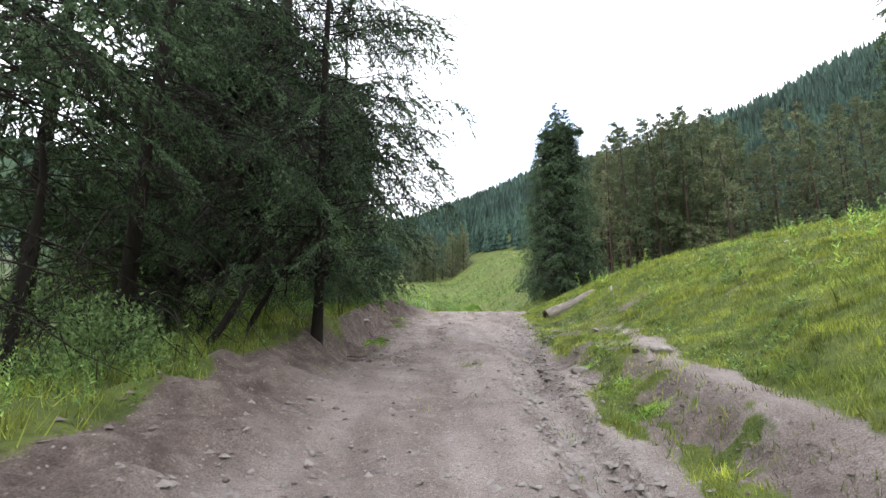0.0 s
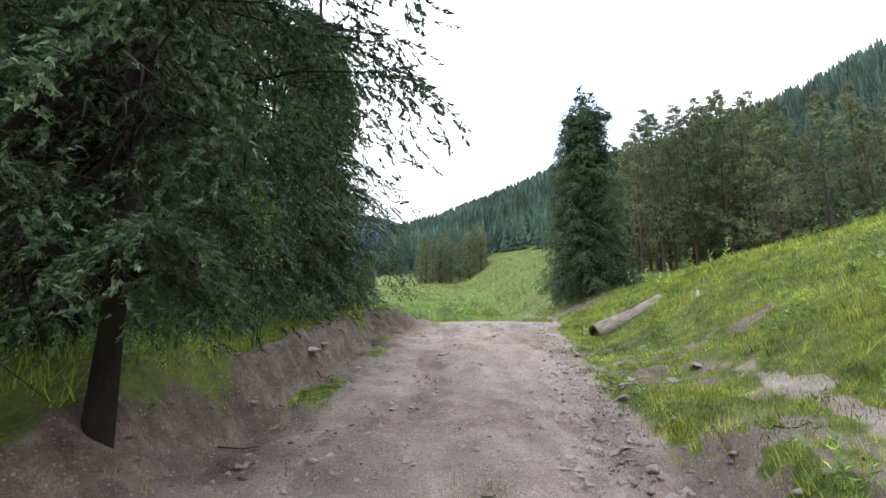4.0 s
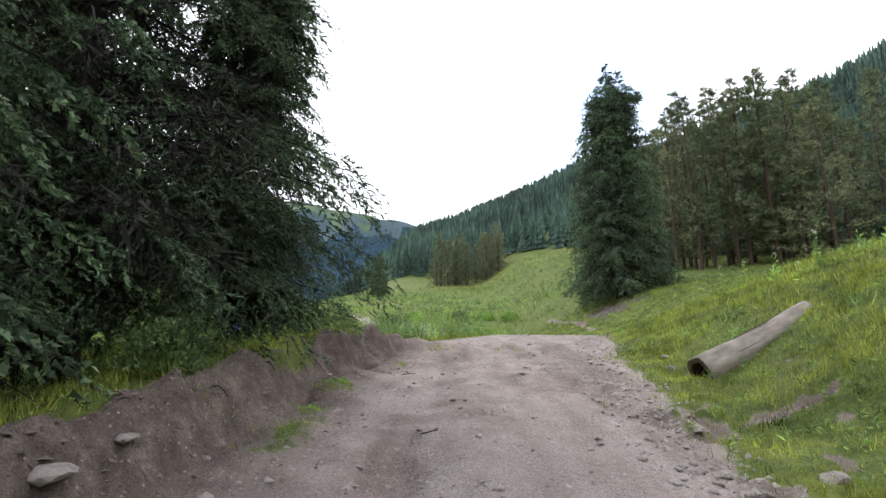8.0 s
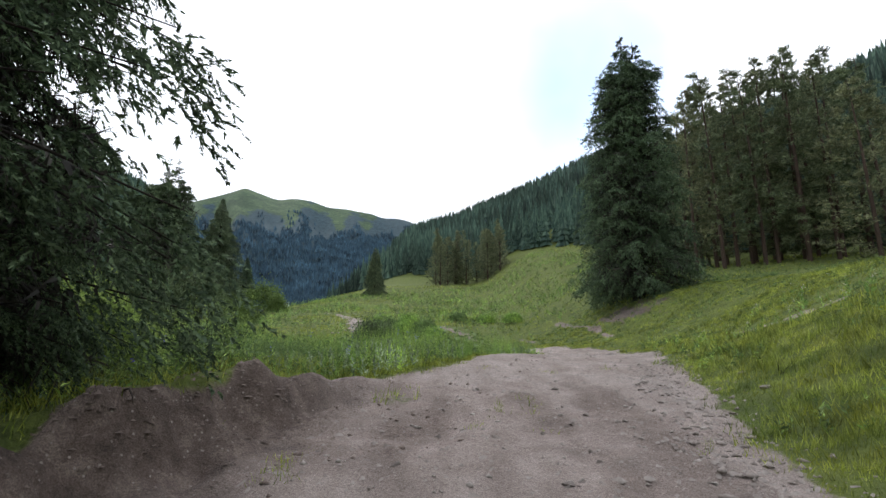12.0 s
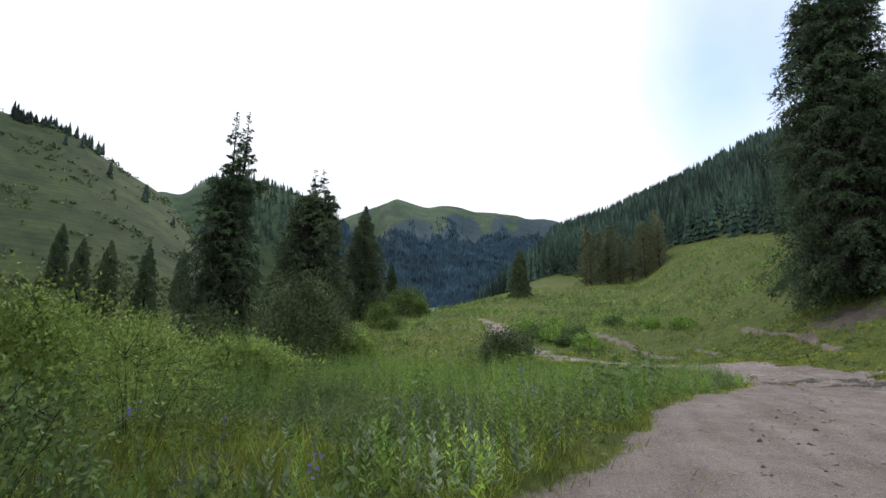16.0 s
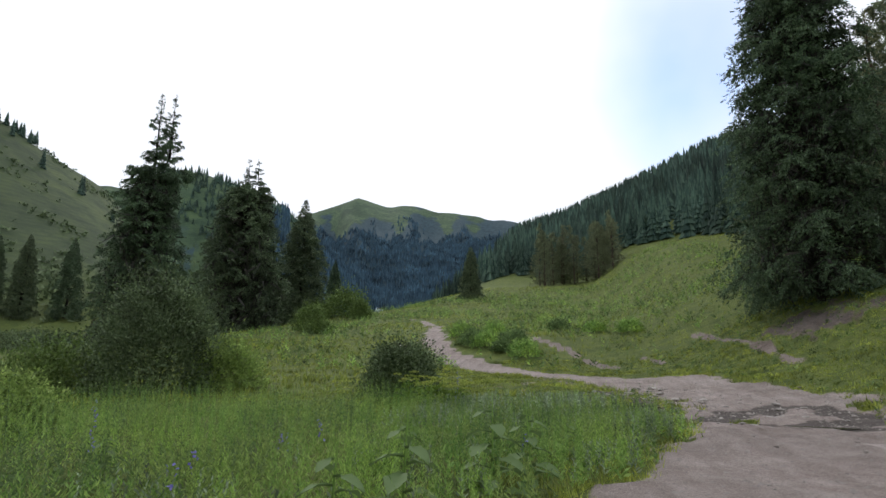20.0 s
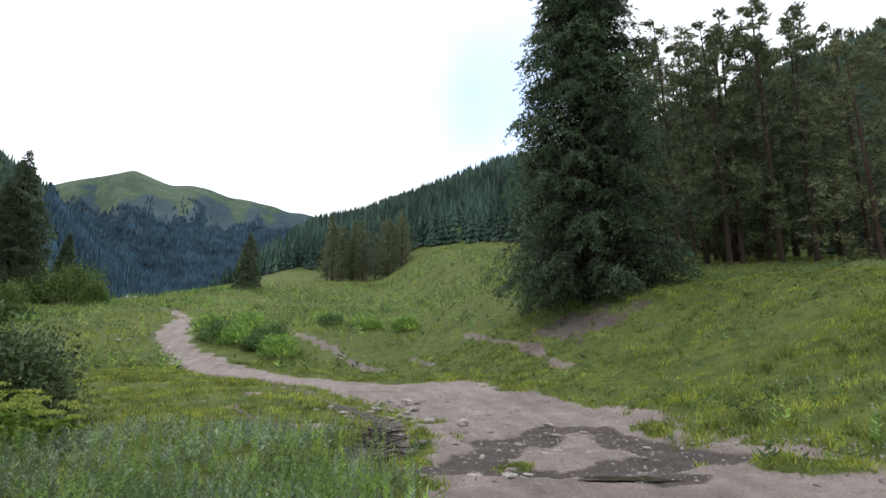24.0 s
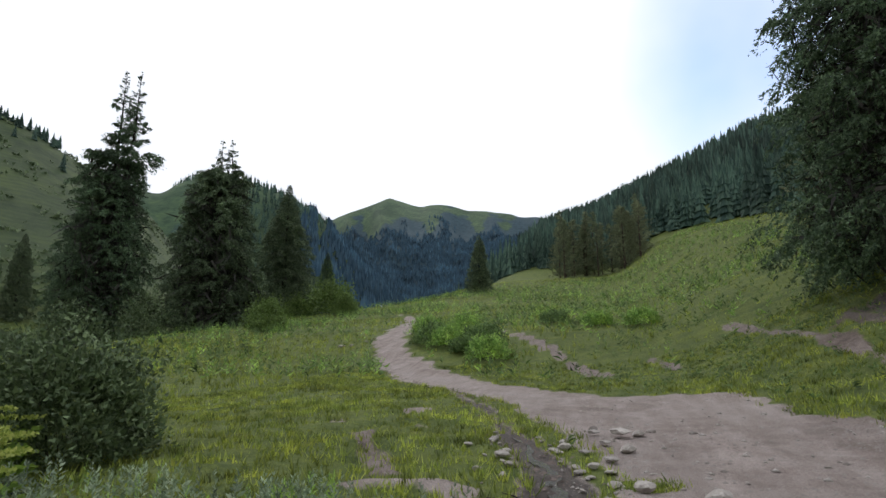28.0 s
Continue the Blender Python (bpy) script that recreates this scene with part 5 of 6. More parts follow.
def grass():
    patch = lambda x, y: .35 + .9 * noise2(x, y, 1.4, 51)  # noqa: E731
    # turf on the knoll and beside the road
    x, y, g = scatter(1.6, 11, 1.5, 30, 230, 61, lambda x, y, d: (1 - d) ** 2 * patch(x, y) * sm(12, 6, x - .15 * y))
    stuff("knoll_grass", loose("knoll_grass", blades3(x, y, .04 + .1 * noise2(x, y, .5, 52) ** 1.5 + .04 * g.random(len(x)), np.full(len(x), .0055), g, 6), GRASS, .16), "fresh green grass on the slope beside the road", "grass")
    x, y, g = scatter(2.5, 24, -2, 44, 22, 62, lambda x, y, d: (1 - d) ** 2 * patch(x, y) * sm(4, 8, x))
    stuff("slope_grass", loose("slope_grass", blades3(x, y, .10 + .2 * noise2(x, y, 1.2, 53), np.full(len(x), .013), g, 5), GRASS, .3), "green grass on the upper slope", "grass")
    # short turf of the flat meadow and the slope beyond the junction
    x, y, g = scatter(-8, 20, 38, 62, 42, 63, lambda x, y, d: (1 - d) ** 2 * patch(x, y))
    stuff("meadow_grass", loose("meadow_grass", blades3(x, y, .06 + .12 * noise2(x, y, 1.8, 54), np.full(len(x), .014), g, 5), GRASS, .3), "short green turf of the flat meadow", "grass")
    x, y, g = scatter(-60, 45, 60, 150, 4.2, 64, lambda x, y, d: (1 - d) ** 2 * (.2 + noise2(x, y, 4, 55)))
    stuff("far_grass", loose("far_grass", blades3(x, y, .16 + .3 * noise2(x, y, 5, 56) ** 2, np.full(len(x), .02), g, 4), GRASS, .9), "rough tall grass on the far slopes", "grass")
    x, y, g = scatter(-45, -8, 38, 72, 7, 69, lambda x, y, d: (1 - d) ** 2 * patch(x, y))
    stuff("plain_grass", loose("plain_grass", blades3(x, y, .15 + .3 * noise2(x, y, 3, 57), np.full(len(x), .022), g, 4), GRASS, .6), "grass of the low meadow beside the bushes", "grass")
    # verge under the left-hand trees
    x, y, g = scatter(-9, 1.0, -1, 27, 90, 65, lambda x, y, d: (1 - d) ** 2 * patch(x, y) * np.where(y < 22, sm(.2, -.1, x - curve(y, BANK_TOP)), 1))
    stuff("verge_grass", loose("verge_grass", blades3(x, y, .12 + .2 * noise2(x, y, .9, 58), np.full(len(x), .0055), g, 5), GRASS, .16), "dark green grass and weeds along the bank", "grass")
    x, y, g = scatter(1.9, 6.2, 1.5, 19, 70, 60, lambda x, y, d: sm(.45, .62, noise2(x, y, .5, 44) * .6 + noise2(x, y, .2, 43) * .4) * (d > .3) * sm(-.05, .25, x - curve(y, ROAD_RIGHT)) * sm(.1, .3, near_line(x, y, PATHS[0][0])[0]))
    stuff("terrace_tufts", loose("terrace_tufts", blades3(x, y, .04 + .08 * g.random(len(x)), np.full(len(x), .0045), g, 8), GRASS, .16), "patchy grass on the crumbled soil beside the road", "grass")
    x, y, g = scatter(-3, 5.5, 23, 43, 85, 59, lambda x, y, d: (1 - d) ** 2 * patch(x, y) * sm(-2.6, -1.2, x - curve(y, ROAD_LEFT)) * sm(.8, .4, x - curve(y, ROAD_LEFT)))
    stuff("roadside_grass", loose("roadside_grass", blades3(x, y, .06 + .12 * noise2(x, y, .7, 57), np.full(len(x), .0065), g, 6), GRASS, .16), "grass between the tall herbs and the road", "grass")
    # tufts growing on the bare road edges
    x, y, g = scatter(-1.8, 11, 2, 52, 30, 66, lambda x, y, d: sm(8.5, 6.5, x - sm(28, 34, y) * 6) * ((d > .25) * (d < .9) * .8 + sm(.78, .84, noise2(x, y, .7, 59)) * .5 * (d > .5) * (y < 26)))
    stuff("road_edge_tufts", loose("road_edge_tufts", blades3(x, y, (.05 + .08 * g.random(len(x))) * (1 + .6 * (y > 34)), .004 + .005 * (y > 34), g, 9), GRASS, .16), "small tufts of grass on the road's edges", "grass")


def green_tufts():
    """Low plants on the bare soil of the road and the junction."""
    g = np.random.default_rng(41)
    for x0, y0, r in GREEN:
        n = int(2600 * r)
        a, d = g.random(n) * math.tau, r * np.sqrt(g.random(n))
        x, y = x0 + np.cos(a) * d, y0 + np.sin(a) * d
        ob = new("grass_tuft", loose("grass_tuft", blades3(x, y, (.025 + .05 * g.random(n)) * (1.3 - .8 * d / r), np.full(n, .0045), g, 3), TALL if y0 < 20 else GRASS, .1))
        tagged(ob, "low tuft of bright green grass on bare soil", "grass", "grass tufts on bare soil", kind="stuff")


def herb_mesh(x, y, tall, leaf, per, g, up=.5, tri=False):
    """Upright leafy stems: a thin stem and leaves all along it."""
    n = len(x)
    base = np.stack([x, y, relief(x, y) - .02], -1)
    lean = g.normal(size=(n, 3)) * [.12, .12, 0] + [0, 0, 1]
    tip = base + lean * tall[:, None]
    u = (np.arange(per)[None] + g.random((n, per))) / per
    P = base[:, None] + (tip - base)[:, None] * (.12 + .88 * u)[..., None]
    a = g.random((n, per)) * math.tau
    D = unit(np.stack([np.cos(a), np.sin(a), up + .8 * u ** 2 + g.normal(size=(n, per)) * .25], -1))
    size = (leaf[:, None] * (1.25 - .75 * u) * (.7 + .5 * g.random((n, per)))).ravel()
    return leaves(P.reshape(-1, 3), D.reshape(-1, 3), size, size * .2, g)[:, [0, 1, 2]] if tri else leaves(P.reshape(-1, 3), D.reshape(-1, 3), size, size * .17, g), base, tip


def herbs():
    # tall bright herbs of the meadow
    field = lambda x, y, d: (1 - d) ** 3 * sm(-12 + 4 * sm(31, 35, y), -9.5 + 3.5 * sm(31, 35, y), x) * sm(.5, -.6, x - curve(y, ROAD_LEFT)) * sm(24, 28, y) * sm(41.5, 38.5, y - .1 * x) * (.2 + noise2(x, y, 2.0, 71)) * (.3 + .9 * sm(.35, .6, noise2(x, y, .55, 70)))  # noqa: E731
    x, y, g = scatter(-13, 4.5, 23, 44, 80, 81, field)
    mix = noise2(x, y, 1.3, 60) + .35 * (noise2(x, y, .4, 50) - .5) + .5 * sm(31.5, 29, y) * (noise2(x, y, .9, 49) - .35)
    for k, (low, high, mat, up, label) in enumerate([(-9, .52, TALL, 1.1, "tall bright green upright herbs filling the meadow"), (.52, .68, SHRUB, .8, "yellow-green leafy herbs in the meadow"), (.68, 9, HERB, .5, "dark green leafy herbs in the meadow")]):
        m = (mix > low) & (mix <= high)
        n = m.sum()
        q, _, tips = herb_mesh(x[m], y[m], (.2 + .55 * noise2(x[m], y[m], 1.5, 72) ** 1.2 + .25 * noise2(x[m], y[m], .45, 73) + .3 * g.random(n) ** 5) * (1.05 - .1 * k), (.045 + .012 * k + .018 * g.random(n)), 34 - 4 * k, g, up=up, tri=True)
        stuff("tall_herbs", loose("tall_herbs", q, mat), label, "herbs")
    # wormwood and weeds near the road's left edge
    x, y, g = scatter(-5, 4.8, 24, 42, 26, 82, lambda x, y, d: (1 - d) ** 2 * sm(2.6, .6, np.abs(curve(y, ROAD_LEFT) - 1.1 - x)) * (noise2(x, y, 1.1, 73) > .42))
    q, _, _ = herb_mesh(x, y, .2 + .3 * noise2(x, y, 1.5, 74), .055 + .03 * g.random(len(x)), 24, g, up=.8)
    k = len(q) // 2
    stuff("wormwood", loose("wormwood", q[:k], WORMWOOD, .16), "grey-green wormwood at the edge of the road", "herbs")
    stuff("weeds", loose("weeds", q[k:], TALL, .16), "dark green weeds at the edge of the road", "herbs")
    x, y, g = scatter(-1, 4.4, 36.5, 42, 22, 88, lambda x, y, d: (1 - d) ** 2 * sm(.4, -.2, x - curve(y, ROAD_LEFT) + .4) * (noise2(x, y, 1.0, 80) > .3))
    q, _, _ = herb_mesh(x, y, .25 + .25 * noise2(x, y, 1.0, 70), .07 + .03 * g.random(len(x)), 22, g, up=.6)
    stuff("wormwood", loose("wormwood", q, WORMWOOD, .16), "silvery grey-green wormwood patch beside the creek", "herbs")
    # bank-top herbs
    x, y, g = scatter(-7, .8, 2, 26, 26, 83, lambda x, y, d: (1 - d) ** 2 * np.where(y < 22, sm(.2, -.1, x - curve(y, BANK_TOP)), 1) * (noise2(x, y, 1.2, 75) > .35) * sm(-7, -3, x))
    q, _, _ = herb_mesh(x, y, .18 + .4 * noise2(x, y, 1.2, 76), .045 + .025 * g.random(len(x)), 20, g, up=.6, tri=True)
    stuff("bank_herbs", loose("bank_herbs", q[::2], TALL, .16), "light green leafy herbs along the top of the bank", "herbs")
    stuff("bank_herbs", loose("bank_herbs", q[1::2], HERB, .16), "leafy herbs along the top of the bank", "herbs")
    # taller plants along the crest of the knoll
    x, y, g = scatter(6, 24, 6, 40, 1.3, 84, lambda x, y, d: (1 - d) * sm(.45, .7, noise2(x, y, 2.5, 77)))
    q, _, tips = herb_mesh(x, y, .3 + .5 * g.random(len(x)), .1 + .05 * g.random(len(x)), 14, g, up=.6)
    stuff("crest_herbs", loose("crest_herbs", q, TALL, .16), "tall flowering herbs on the crest of the slope", "herbs")
    puff = np.repeat(tips[::2], 7, 0) + g.normal(size=(len(tips[::2]) * 7, 3)) * .025
    D = unit(g.normal(size=puff.shape) + [0, 0, .8])
    stuff("crest_blossoms", loose("crest_blossoms", leaves(puff, D, np.full(len(puff), .035), np.full(len(puff), .012), g), BLOOM_PALE), "pale blossoms on the crest herbs", "flowers")
    x, y, g = scatter(2.4, 13, 4, 32, 30, 89, lambda x, y, d: (1 - d) ** 2 * sm(.5, .72, noise2(x, y, 1.1, 47) * .65 + noise2(x, y, .35, 46) * .35) * sm(13, 8, x - .15 * y))
    q, _, _ = herb_mesh(x, y, .06 + .14 * g.random(len(x)), .06 + .04 * g.random(len(x)), 11, g, up=.35, tri=True)
    stuff("knoll_herbs", loose("knoll_herbs", q[::3], TALL, .16), "bright leafy herbs in the grass of the roadside slope", "herbs")
    stuff("knoll_herbs", loose("knoll_herbs", np.concatenate([q[1::3], q[2::3]]), HERB, .16), "dark leafy herbs in the grass of the roadside slope", "herbs")
    # herbs on the far slope
    x, y, g = scatter(-30, 24, 58, 135, 2.2, 85, lambda x, y, d: (1 - d) * sm(.3, .65, noise2(x, y, 6, 78) * .6 + noise2(x, y, 1.8, 48) * .4))
    q, _, _ = herb_mesh(x, y, .4 + .6 * g.random(len(x)), .26 + .1 * g.random(len(x)), 9, g, up=.6, tri=True)
    stuff("slope_herbs", loose("slope_herbs", q[len(q) // 2:], HERB, .7), "dark green herbs on the slope beyond the junction", "herbs")
    stuff("slope_herbs", loose("slope_herbs", q[:len(q) // 2], TALL, .7), "tall herbs on the slope beyond the junction", "herbs")
    x, y, g = scatter(4, 34, 34, 72, 5.0, 86, lambda x, y, d: (1 - d) * sm(.42, .7, noise2(x, y, 2.2, 79) * .6 + noise2(x, y, .7, 45) * .4))
    q, _, _ = herb_mesh(x, y, .15 + .25 * g.random(len(x)), .13 + .06 * g.random(len(x)), 9, g, up=.35, tri=True)
    stuff("meadow_herbs", loose("meadow_herbs", q, HERB, .4), "broad-leaved herbs in the turf of the slope", "herbs")
    x, y, g = scatter(10.5, 17, 49.5, 60, 5, 90, lambda x, y, d: sm(1.35, 1.0, np.hypot((x - 13.6) / 2.6, (y - 55) / 4.5)) * sm(.4, .62, noise2(x, y, .9, 99)))
    q, _, _ = herb_mesh(x, y, .1 + .2 * g.random(len(x)), .1 + .06 * g.random(len(x)), 11, g, up=.4, tri=True)
    stuff("shade_weeds", loose("shade_weeds", q, HERB, .4), "scattered leafy weeds on the dark soil under the lone spruce", "herbs")
    # violet flowers
    x, y, g = scatter(-3.5, 3, 11, 34, .45, 87, lambda x, y, d: (1 - d) * np.where(y < 22, sm(.1, -.3, x - curve(y, BANK_TOP)), 1) * sm(3.5, 1.5, np.abs(curve(y, ROAD_LEFT) - 1.2 - x)))
    top = np.stack([x, y, relief(x, y) + .3 + .3 * g.random(len(x))], -1)
    P = np.repeat(top, 9, 0) + g.normal(size=(len(top) * 9, 3)) * [.018, .018, .05]
    D = unit(g.normal(size=P.shape) + [0, 0, .2])
    stuff("violet_flowers", loose("violet_flowers", leaves(P, D, np.full(len(P), .03), np.full(len(P), .012), g), BLOOM), "violet-blue meadow flowers beside the road", "flowers")



def broad_plants():
    """Burdock-like plants with large leaves at the road's edge."""
    g = np.random.default_rng(77)
    spots = [(.2, 27.6, .55), (.9, 29.3, .5), (1.75, 31.7, .8), (1.35, 30.3, .75), (1.1, 29.7, .65), (2.05, 32.3, .7), (3.15, 35.3, .45), (-.6, 26.0, .5), (2.4, 34.2, .5), (2.9, 36.2, .45), (-1.2, 28.6, .5), (3.3, 38.2, .4), (1.9, 37.4, .5), (-.2, 24.4, .4), (-1.6, 23.2, .45), (.6, 33.0, .5), (-2.2, 31.5, .5)]
    for i, (x, y, s) in enumerate(spots):
        ob = thing("burdock", (x, y, ground_at(x, y)), "broad-leaved dark green weed at the edge of the road", "plant", "broad-leaved weeds", g.random() * 6)
        stalk = [((0, 0, -.03), .012), ((.02, .01, s * .6), .009), ((.03, -.02, s * 1.15), .004)]
        part("stalk", tubes("stalk", [stalk], TALL, 5), ob)
        for k in range(13):
            a, up = k * 2.4, (k + .5) / 13
            L = s * (.62 - .38 * up) * (.8 + .4 * g.random())
            d = np.array([math.cos(a), math.sin(a), .55 - .35 * up])
            d /= np.linalg.norm(d)
            side = np.array([-math.sin(a), math.cos(a), 0])
            verts, faces = [], []
            for j, (u, w) in enumerate([(0, .02), (.25, .05), (.42, .34), (.62, .42), (.82, .26), (1.0, .02)]):
                c = np.array([.02 * up, 0, s * up]) + d * L * u + np.array([0, 0, -.55 * L * u * u])
                edge = .03 * L * math.sin(j * 2.3)
                verts += [c - side * w * L * .55 + [0, 0, .06 * L + edge], c, c + side * w * L * .55 + [0, 0, .06 * L - edge]]
                if j:
                    b = 3 * j
                    faces += [(b - 3, b - 2, b + 1, b), (b - 2, b - 1, b + 2, b + 1)]
            part("leaf", mesh_of("leaf", verts, faces, HERB), ob)


def dry_stalks():
    """Tall thin seed stalks standing over the herbs."""
    g = np.random.default_rng(78)
    for i in range(16):
        y = 24 + 13 * g.random() ** .8
        x = float(curve(np.array([y]), ROAD_LEFT)[0]) - .4 - 3.5 * g.random() ** 1.5
        tall = .7 + .4 * g.random()
        ob = thing("seed_stalk", (x, y, ground_at(x, y)), "thin brown seed stalk among the meadow herbs", "plant", "seed stalks")
        b = g.normal(size=2) * .06
        part("stalk", tubes("stalk", [[((0, 0, -.03), .004), ((b[0] * .4, b[1] * .4, tall * .55), .003), ((b[0], b[1], tall), .0015)]], HERB, 4), ob)
        P = np.stack([b[0] * np.linspace(.6, 1, 26), b[1] * np.linspace(.6, 1, 26), tall * np.linspace(.55, 1.0, 26)], -1) + g.normal(size=(26, 3)) * .012
        tagged(part("seed_head", loose("seed_head", leaves(P, unit(g.normal(size=(26, 3)) + [0, 0, .8]), np.full(26, .03), np.full(26, .006), g), HERB if i % 11 else BLOOM), ob), kind="stuff")


def umbellifers():
    """Stout plants with hollow stalks, lobed leaves and flat yellow-green flower heads."""
    g = np.random.default_rng(79)
    for x, y, tall in [(-2.2, 42.2, .75), (-1.1, 41.0, .65), (-.5, 40.8, .45), (-1.5, 41.6, .6)]:
        ob = thing("umbellifer", (x, y, ground_at(x, y)), "yellow-green plant with flat flower heads beside the bush", "plant", "yellow-green umbellifers")
        lines, heads = [[((0, 0, -.05), .014), ((.03, 0, tall * .5), .011), ((.02, .02, tall), .006)]], []
        for k in range(6):
            a, z0 = k * 2.4, tall * (.45 + .09 * k)
            e = np.array([math.cos(a) * .3, math.sin(a) * .3, z0 + .22])
            lines.append([((.02, .01, z0), .007), (e, .004)])
            heads.append(e)
        heads.append(np.array([.02, .02, tall + .03]))
        part("stalk", tubes("stalk", lines, SHRUB, 5), ob)
        for e in heads:
            n = 60
            a, r = g.random(n) * math.tau, .13 * np.sqrt(g.random(n))
            P = e + np.stack([np.cos(a) * r, np.sin(a) * r, .02 * g.random(n) - .8 * r ** 2], -1)
            tagged(part("flower_head", loose("flower_head", leaves(P, unit(g.normal(size=P.shape) + [0, 0, .7]), np.full(n, .05), np.full(n, .018), g), UMBEL), ob), kind="stuff")
        for k in range(9):
            a, L = k * 2.4 + .5, .28 + .12 * g.random()
            d = np.array([math.cos(a), math.sin(a), .25])
            n = 26
            u = g.random(n)
            P = np.array([0, 0, tall * (.08 + .08 * k)]) + d * (L * u)[:, None]
            D = unit(d * .6 + g.normal(size=P.shape) * [.6, .6, .2])
            tagged(part("leaf", loose("leaf", leaves(P, D, np.full(n, .13), np.full(n, .04), g), SAPLING), ob), kind="stuff")


shrubs()
umbellifers()
broad_plants()
dry_stalks()
leaning_trunks()
grass()
green_tufts()
herbs()

# ---- log, stones, sticks and the far car ----
def fallen_log():
    a, b = Vector((4.25, 18.2, 3.07)), Vector((6.05, 18.6, 3.9))
    axis = (b - a).normalized()
    turn = axis.to_track_quat("X", "Z").to_matrix().to_4x4()
    log = thing("log", (0, 0, 0), "weathered grey barkless log with a hollow rotten end in the grass", "log")
    log.matrix_world = Matrix.Translation(a) @ turn
    n, L = 28, (b - a).length
    g = np.random.default_rng(5)
    wob = [1 + .05 * math.sin(3 * k * math.tau / n + 1) + .03 * g.normal() for k in range(n)]

    def ring(x, rad):
        return [(x, math.cos(k * math.tau / n) * rad * wob[k], math.sin(k * math.tau / n) * rad * wob[k]) for k in range(n)]

    rows = [(0, .225), (.015, .236)] + [(L * u, .236 - .05 * u + .008 * math.sin(9 * u)) for u in np.linspace(.08, .985, 14)] + [(L, .17)]
    verts, faces = [], []
    for i, (x, rad) in enumerate(rows):
        verts += [(a0, b0, c0 - .03 * math.sin(math.pi * x / L)) for a0, b0, c0 in ring(x, rad)]
        if i:
            faces += [((i - 1) * n + k, (i - 1) * n + (k + 1) % n, i * n + (k + 1) % n, i * n + k) for k in range(n)]
    faces.append(tuple(range((len(rows) - 1) * n, len(rows) * n)))
    part("bole", mesh_of("bole", verts, faces, LOG_WOOD), log)
    verts, faces = ring(-.004, .225) + ring(-.008, .19) + ring(.0, .15), []
    for i in (1, 2):
        faces += [((i - 1) * n + k, i * n + k, i * n + (k + 1) % n, (i - 1) * n + (k + 1) % n) for k in range(n)]
    part("cut_face", mesh_of("cut_face", verts, faces, LOG_END), log, "brown sawn ring of wood")
    hollow = [ring(.0, .152)] + [[(.06 + .12 * i, y * (.9 - .12 * i) + .01 * g.normal(), z * (.9 - .12 * i) + .01 * g.normal()) for _, y, z in ring(0, .145)] for i in range(4)]
    verts, faces = sum(hollow, []), []
    for i in range(1, 5):
        faces += [((i - 1) * n + k, i * n + k, i * n + (k + 1) % n, (i - 1) * n + (k + 1) % n) for k in range(n)]
    faces.append(tuple(range(4 * n, 5 * n)))
    part("hollow", mesh_of("hollow", verts, faces, LOG_CORE, False), log, "dark rotten hollow")
    for i in range(5):
        y, z = .06 * g.normal(), -.03 + .04 * g.normal()
        part("splinter", tubes("splinter", [[((.02, y, z), .012), ((.1, y + .02, z + .05 * g.normal()), .008), ((.25, y * .6, z), .004)]], LOG_END, 5), log)
    # long drying cracks
    for i in range(7):
        t = .6 + 2.2 * g.random()
        x0, l0 = .1 + 1.0 * g.random(), .4 + .5 * g.random()
        pts = []
        for u in np.linspace(0, 1, 6):
            rad = (.236 - .05 * (x0 + l0 * u) / L) * 1.015
            pts.append(((x0 + l0 * u, math.cos(t + .05 * u) * rad, math.sin(t + .05 * u) * rad - .03 * math.sin(math.pi * (x0 + l0 * u) / L)), .0035 * (1 - abs(2 * u - 1)) + .001))
        part("crack", tubes("crack", [pts], LOG_CORE, 4), log)


def stone_mesh(seed, flat=.55, mat=STONE):
    """An angular stone about one metre across, to be scaled."""
    g = np.random.default_rng(seed)
    bm = bmesh.new()
    bmesh.ops.create_icosphere(bm, subdivisions=2, radius=.5)
    cuts = [(Vector(g.normal(size=3)).normalized(), .26 + .16 * g.random()) for _ in range(9)]
    for v in bm.verts:
        for n, d in cuts:
            over = v.co.dot(n) - d
            if over > 0:
                v.co -= n * over
        v.co.z *= flat
        v.co += Vector(g.normal(size=3)) * .012
    me = bpy.data.meshes.new("stone")
    bm.to_mesh(me)
    bm.free()
    me.materials.append(mat)
    return me


STONES = [stone_mesh(100 + i, f) for i, f in enumerate((.5, .65, .4, .75, .55, .35))]
PALE_STONES = [stone_mesh(120 + i, f, PALE_STONE) for i, f in enumerate((.5, .6, .35, .65, .55, .3))]


def put_stone(x, y, size, k, label="grey angular stone half sunk in the soil", group="loose stones", up=.12, tilt=0.0, turn=0.0, name="stone"):
    ob = tagged(new(name, (PALE_STONES if "pale" in label else STONES)[k % 6]), label, "stone", group)
    z = ground_at(x, y)
    ob.matrix_world = Matrix.LocRotScale((x, y, z + size * up), Euler((tilt, tilt * .6, turn)), (size, size * .8, size * .85))
    return ob


